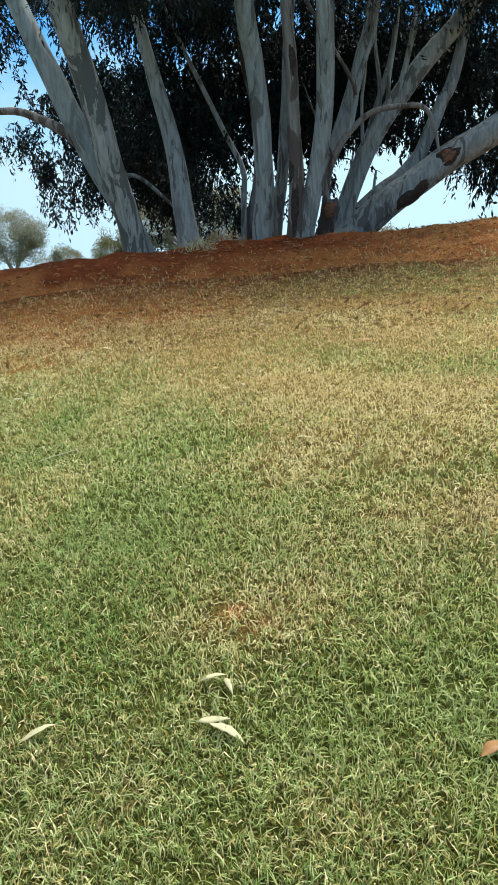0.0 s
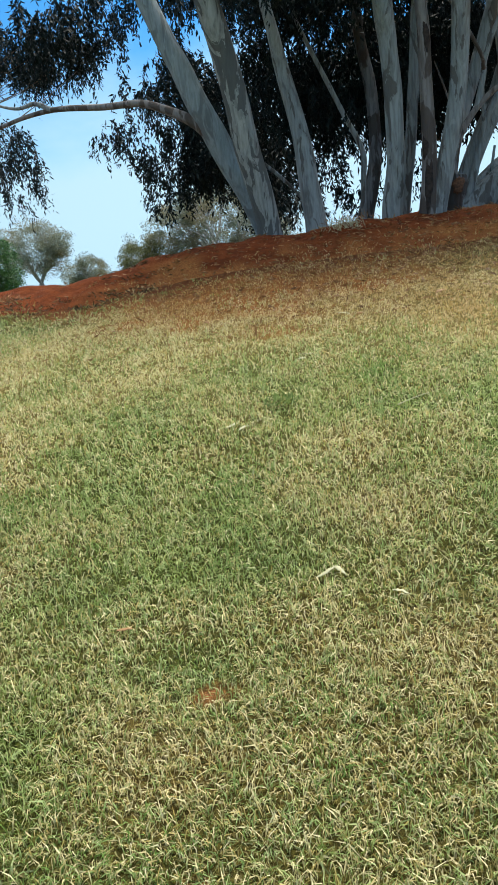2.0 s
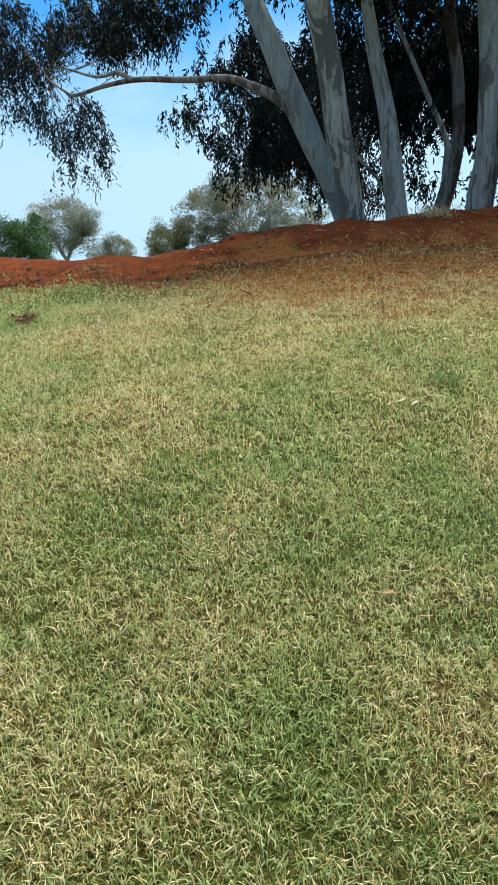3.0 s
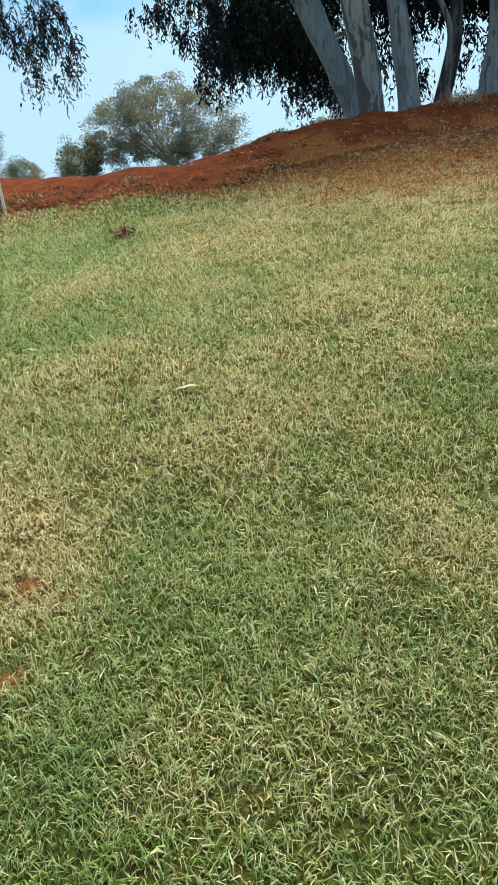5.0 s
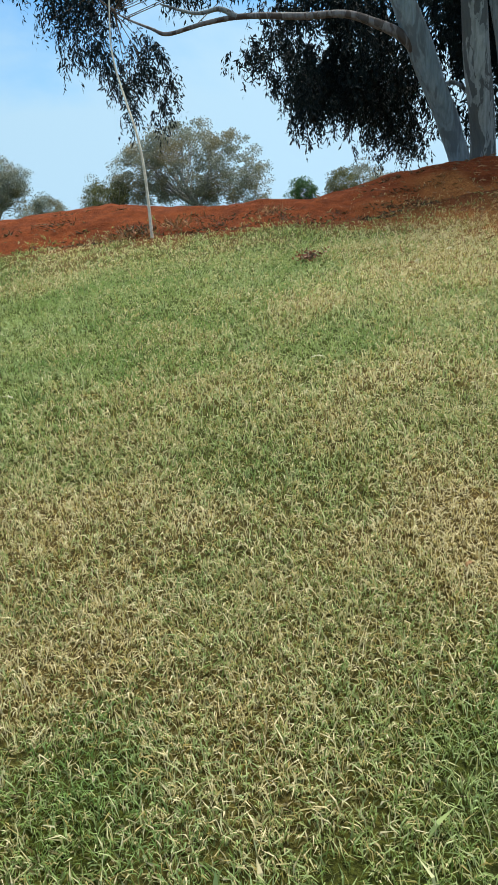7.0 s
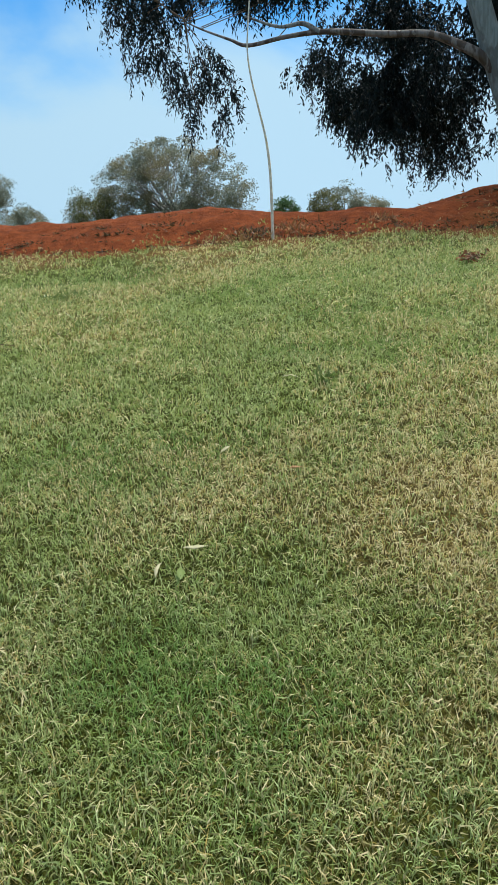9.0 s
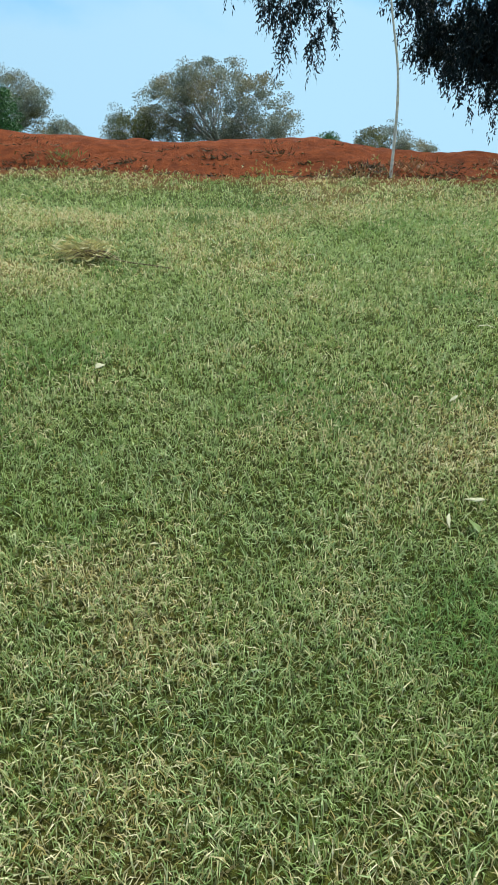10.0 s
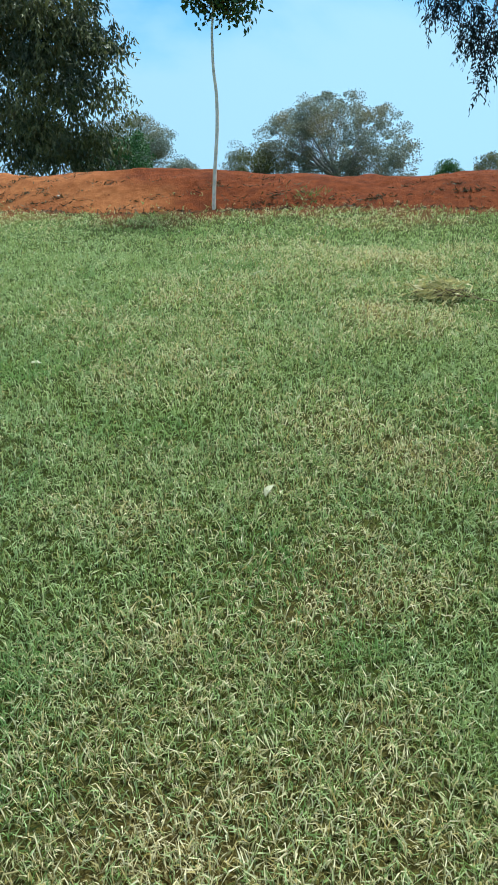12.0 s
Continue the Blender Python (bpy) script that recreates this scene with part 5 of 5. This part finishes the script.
def scatter_leaves(rng, x, y, rx, ry, n, ln, wd, high, tilt=0.5):
    px, py = x + rng.normal(0, rx, n), y + rng.normal(0, ry, n)
    pos = np.stack([px, py, surface(px, py) + rng.uniform(0.0, high, n) + 0.012], 1)
    way = rng.normal(size=(n, 3)) * (1, 1, tilt)
    return leaves(pos, way, ln * rng.uniform(0.6, 1.4, n), wd * rng.uniform(0.7, 1.3, n), rng)


def twig_rows(rng, x, y, r, length, high):
    a = rng.uniform(0, 6.28)
    p = np.array([x + rng.normal(0, r), y + rng.normal(0, r)])
    d = np.array([np.cos(a), np.sin(a)]) * length / 2
    rows = []
    for k, t in enumerate((-1, -0.3, 0.4, 1)):
        q = p + d * t + rng.normal(0, length * 0.04, 2)
        rows.append((q[0], q[1], seat(*q) + high * (0.4 + 0.6 * rng.uniform()), 0.006 - 0.0012 * k))
    return rows


M_RED_LEAF = leaf_material("red_dead_leaves", (0.12, 0.04, 0.016), (0.32, 0.13, 0.05), 0.2, 0.6)


def twig_heap():
    rng = np.random.default_rng(61)
    at = (-6.13, 6.95, seat(-6.13, 6.95))
    heap = thing("twig_heap", at, "small heap of broken twigs and red-brown dead leaves", "twigs")
    for _ in range(11):
        v, q = tube(twig_rows(rng, at[0], at[1], 0.04, rng.uniform(0.12, 0.28), 0.09), 6, 4)
        part("twig", mesh_of("twig", v - np.array(at), q, M_TWIG, True), heap)
    v, f = scatter_leaves(rng, at[0] - 0.03, at[1], 0.06, 0.05, 90, 0.055, 0.022, 0.09)
    part("dead_leaves", mesh_of("dead_leaves", v - np.array(at), f, M_RED_LEAF), heap, "red-brown dead leaves")
    v, f = leaf_blade(0.14, 0.022, 0.15, 0.3, 7)
    blade = part("pale_leaf", mesh_of("pale_leaf", v, f, M_DRY_LEAF, True), heap, "long pale leaf on top")
    blade.matrix_local = Matrix.Translation((0.10, -0.08, 0.10)) @ pose(0, 0, 0, 10, 35, 60)
    return heap


twig_heap()


def cut_branch():
    rng = np.random.default_rng(62)
    at = (-11.1, 5.85, seat(-11.1, 5.85))
    limb = thing("cut_branch", at, "cut leafy branch wilting on the grass, bare stem", "branch")
    rows = [(x, y, seat(x, y) + 0.035, r) for x, y, r in ((-10.58, 5.55, 0.004), (-10.75, 5.64, 0.005), (-10.92, 5.72, 0.005), (-11.1, 5.84, 0.006), (-11.35, 5.86, 0.005))]
    v, q = tube(rows, 7, 5)
    part("stem", mesh_of("stem", v - np.array(at), q, M_TWIG, True), limb)
    for k in range(8):
        x, y = -11.0 - 0.04 * k, 5.83 + rng.normal(0, 0.02)
        x2, y2 = x - rng.uniform(0.15, 0.3), y + rng.normal(0, 0.09)
        v, q = tube([(x, y, seat(x, y) + 0.04, 0.004), ((x + x2) / 2, (y + y2) / 2, seat(x, y) + 0.10, 0.003), (x2, y2, seat(x2, y2) + 0.05, 0.002)], 5, 4)
        part("twig", mesh_of("twig", v - np.array(at), q, M_TWIG, True), limb)
    pos = np.stack([rng.normal(-11.26, 0.13, 320), rng.normal(5.86, 0.07, 320), np.zeros(320)], 1)
    pos[:, 2] = surface(pos[:, 0], pos[:, 1]) + rng.uniform(0.02, 0.15, 320)
    way = np.array([-1.0, 0, -0.15]) + rng.normal(0, 0.45, (320, 3))
    v, f = leaves(pos, way, rng.uniform(0.07, 0.13, 320), rng.uniform(0.012, 0.022, 320), rng)
    part("wilted_leaves", mesh_of("wilted_leaves", v - np.array(at), f, M_WILTED), limb, "olive wilted leaves")
    return limb


M_WILTED = leaf_material("wilted_leaves", (0.24, 0.23, 0.07), (0.62, 0.54, 0.24), 0.35, 0.5)
cut_branch()


def weed(x, y, r, n, high, ln, wd, label, mat=M_WEED, seed=0):
    rng = np.random.default_rng(seed)
    px, py = x + rng.normal(0, r, n), y + rng.normal(0, r * 0.7, n)
    pos = np.stack([px, py, surface(px, py)], 1)
    way = np.stack([rng.normal(0, 0.8, n), rng.normal(0, 0.8, n), rng.uniform(0.3, 1.2, n)], 1)
    v, f = leaves(pos, way, ln * rng.uniform(0.6, 1.4, n), wd, rng)
    v[:, 2] += rng.uniform(0, 1, n).repeat(4) * high
    at = (x, y, seat(x, y))
    plant = new("weed", mesh_of("weed", v - np.array(at), f, mat))
    plant.location = at
    return tagged(plant, label, "weed", "weeds about the lawn", "stuff")


weed(-8.12, 9.55, 0.16, 150, 0.08, 0.07, 0.02, "low dark weed beside the sapling", M_BANK_TUFT, 71)
weed(-7.55, 9.6, 0.16, 120, 0.10, 0.10, 0.022, "reddish withered weed beside the sapling", M_BROWN_LEAF, 72)
weed(-8.35, 9.4, 0.18, 110, 0.08, 0.09, 0.020, "withered brown weed at the sapling's foot", M_BROWN_LEAF, 73)
weed(-10.35, 7.12, 0.12, 90, 0.03, 0.10, 0.012, "tuft of taller green grass on the lawn", M_WEED, 74)
weed(-8.35, 4.02, 0.05, 40, 0.03, 0.09, 0.014, "small green weed rosette in the grass", M_WEED, 75)
weed(-2.38, 4.52, 0.06, 50, 0.03, 0.09, 0.016, "grey-green weed rosette in the grass", M_WEED, 76)
weed(-10.0, 5.95, 0.12, 40, 0.02, 0.08, 0.012, "flat dark tuft on the lawn", M_WEED, 77)
weed(-6.3, 9.75, 0.14, 70, 0.06, 0.10, 0.014, "dry weed on the edge of the bank", M_BROWN_LEAF, 78)
weed(-12.2, 10.5, 0.16, 80, 0.04, 0.09, 0.014, "low weed where bank meets lawn", M_WEED, 79)
weed(-1.4, 10.9, 0.16, 110, 0.08, 0.14, 0.014, "dry grass tuft on the red bank", M_DRY_LEAF, 81)
weed(-1.15, 12.1, 0.20, 90, 0.06, 0.13, 0.010, "dry grass tuft below the gum stems", M_BROWN_LEAF, 82)


weed(-0.93, 1.45, 0.04, 6, 0.0, 0.09, 0.028, "broad grey-green weed leaves among the grass", M_WEED, 84)


def crest_stick():
    rows = [(-4.75, 12.0, seat(-4.75, 12.0) + 0.0, 0.012), (-4.39, 12.0, 1.56, 0.013), (-4.13, 12.0, 1.60, 0.012), (-4.0, 12.0, 1.60, 0.010), (-3.85, 12.0, 1.71, 0.007)]
    v, q = tube(rows, 7, 5, 0.08, 3)
    ob = new("stick", mesh_of("stick", v - np.array(rows[0][:3]), q, M_TWIG, True))
    ob.location = rows[0][:3]
    tagged(ob, "crooked bare stick lying on the crest of the bank", "stick")
    rows = [(-1.62, 4.2, seat(-1.62, 4.2) + 0.03, 0.004), (-1.5, 4.27, seat(-1.5, 4.27) + 0.035, 0.004), (-1.4, 4.33, seat(-1.4, 4.33) + 0.03, 0.003)]
    v, q = tube(rows, 6, 4)
    ob = new("stick", mesh_of("stick", v - np.array(rows[0][:3]), q, M_DRY_LEAF, True))
    ob.location = rows[0][:3]
    tagged(ob, "short pale twig lying in the grass", "stick")


crest_stick()


def lump(rng, size, flat=0.6):
    """A rough clod: a knobbly eight-sided body."""
    rings = [(-0.5, 0.5), (0.0, 1.0), (0.55, 0.7)]
    v = [(0, 0, -0.7)]
    for h, r in rings:
        for k in range(6):
            a = k * math.pi / 3 + rng.uniform(-0.3, 0.3)
            rr = r * rng.uniform(0.7, 1.2)
            v.append((rr * math.cos(a), rr * math.sin(a), h + rng.uniform(-0.15, 0.15)))
    v.append((0, 0, 0.9))
    f = [(0, 1 + (k + 1) % 6, 1 + k) for k in range(6)]
    for row in range(2):
        for k in range(6):
            a, b = 1 + row * 6 + k, 1 + row * 6 + (k + 1) % 6
            f += [(a, b, b + 6), (a, b + 6, a + 6)]
    f += [(13 + k, 13 + (k + 1) % 6, 19) for k in range(6)]
    return np.array(v) * size * (1, 1, flat), np.array(f)


def clods():
    """Crumbled earth over the bank's face."""
    rng = np.random.default_rng(91)
    pieces = []
    for _ in range(520):
        x = rng.uniform(-19, 4)
        fy = float(foot_y(np.array([x]))[0])
        y = fy + 2.3 * rng.beta(1.2, 1.8) - 0.05
        v, f = lump(rng, 0.007 + 0.034 * rng.beta(1.0, 8), 0.45)
        pieces.append((v + (x, y, seat(x, y)), f))
    v, f = joined(pieces)
    return tagged(new("earth_clods", mesh_of("earth_clods", v, f, M_EARTH)), "crumbled clods of red earth on the bank", "clods", kind="stuff")


def bank_litter():
    """Leaf and grass litter trodden into the bank under the trees, and dark tufts along its foot that also stand for
    shade under ledges.
    """
    rng = np.random.default_rng(92)
    n = 8000
    x = rng.uniform(-5.5, 4.2, n)
    y = foot_y(x) + rng.uniform(-3.4, 2.6, n)
    keep = rng.uniform(size=n) < (0.25 + 0.75 * sm(x, -5.5, -1.0)) * (1 - 0.8 * sm(y - foot_y(x), 0.9, 1.8) * (1 - sm(x, -0.8, 1.2)))
    x, y = x[keep], y[keep]
    pos = np.stack([x, y, surface(x, y) + 0.008], 1)
    way = rng.normal(size=(len(x), 3)) * (1, 1, 0.25)
    a = leaves(pos, way, rng.uniform(0.05, 0.14, len(x)), rng.uniform(0.012, 0.03, len(x)), rng)
    me = mesh_of("leaf_litter", *a, M_BROWN_LEAF)
    tagged(new("leaf_litter", me), "brown leaf litter on the bank below the gums", "leaf litter", kind="stuff")
    pieces = []
    # dark tufts drawn out sideways, which also paint the shade under clod ledges
    for _ in range(190):
        x0 = rng.uniform(-18, -4)
        y0 = float(foot_y(np.array([x0]))[0]) - 0.2 + 1.5 * rng.beta(0.9, 1.9)
        m = rng.integers(14, 40)
        px = x0 + rng.normal(0, rng.uniform(0.06, 0.24), m)
        py = y0 + rng.uniform(-0.25, 0.25) * (px - x0) + rng.normal(0, 0.022, m)
        pos = np.stack([px, py, surface(px, py)], 1)
        pieces.append(leaves(pos, rng.normal(size=(m, 3)) * (1, 1, 0.3) + (0, 0, 0.3), rng.uniform(0.035, 0.10, m), rng.uniform(0.008, 0.018, m), rng))
    me = mesh_of("bank_tufts_and_shade", *joined(pieces), M_BANK_TUFT)
    tagged(new("bank_tufts_and_shade", me), "small dark grass tufts and painted ledge shade on the red bank", "grass", kind="stuff")


clods()
bank_litter()


def pebble(x, y, size, seed):
    rng = np.random.default_rng(seed)
    v, f = lump(rng, size)
    ob = new("pebble", mesh_of("pebble", v, f, M_STONE))
    ob.location = (x, y, seat(x, y) + 0.02)
    return tagged(ob, "small whitish pebble on the ground by the bank", "stone", "pebbles by the bank")


for n, (x, y, size) in enumerate([(-13.45, 7.64, 0.014), (-13.8, 9.02, 0.016), (-13.22, 9.38, 0.014), (-12.94, 9.33, 0.016), (-14.3, 10.6, 0.018), (-11.2, 9.4, 0.014), (-7.1, 10.9, 0.03), (-15.9, 11.2, 0.03)]):
    pebble(x, y, size, 300 + n)
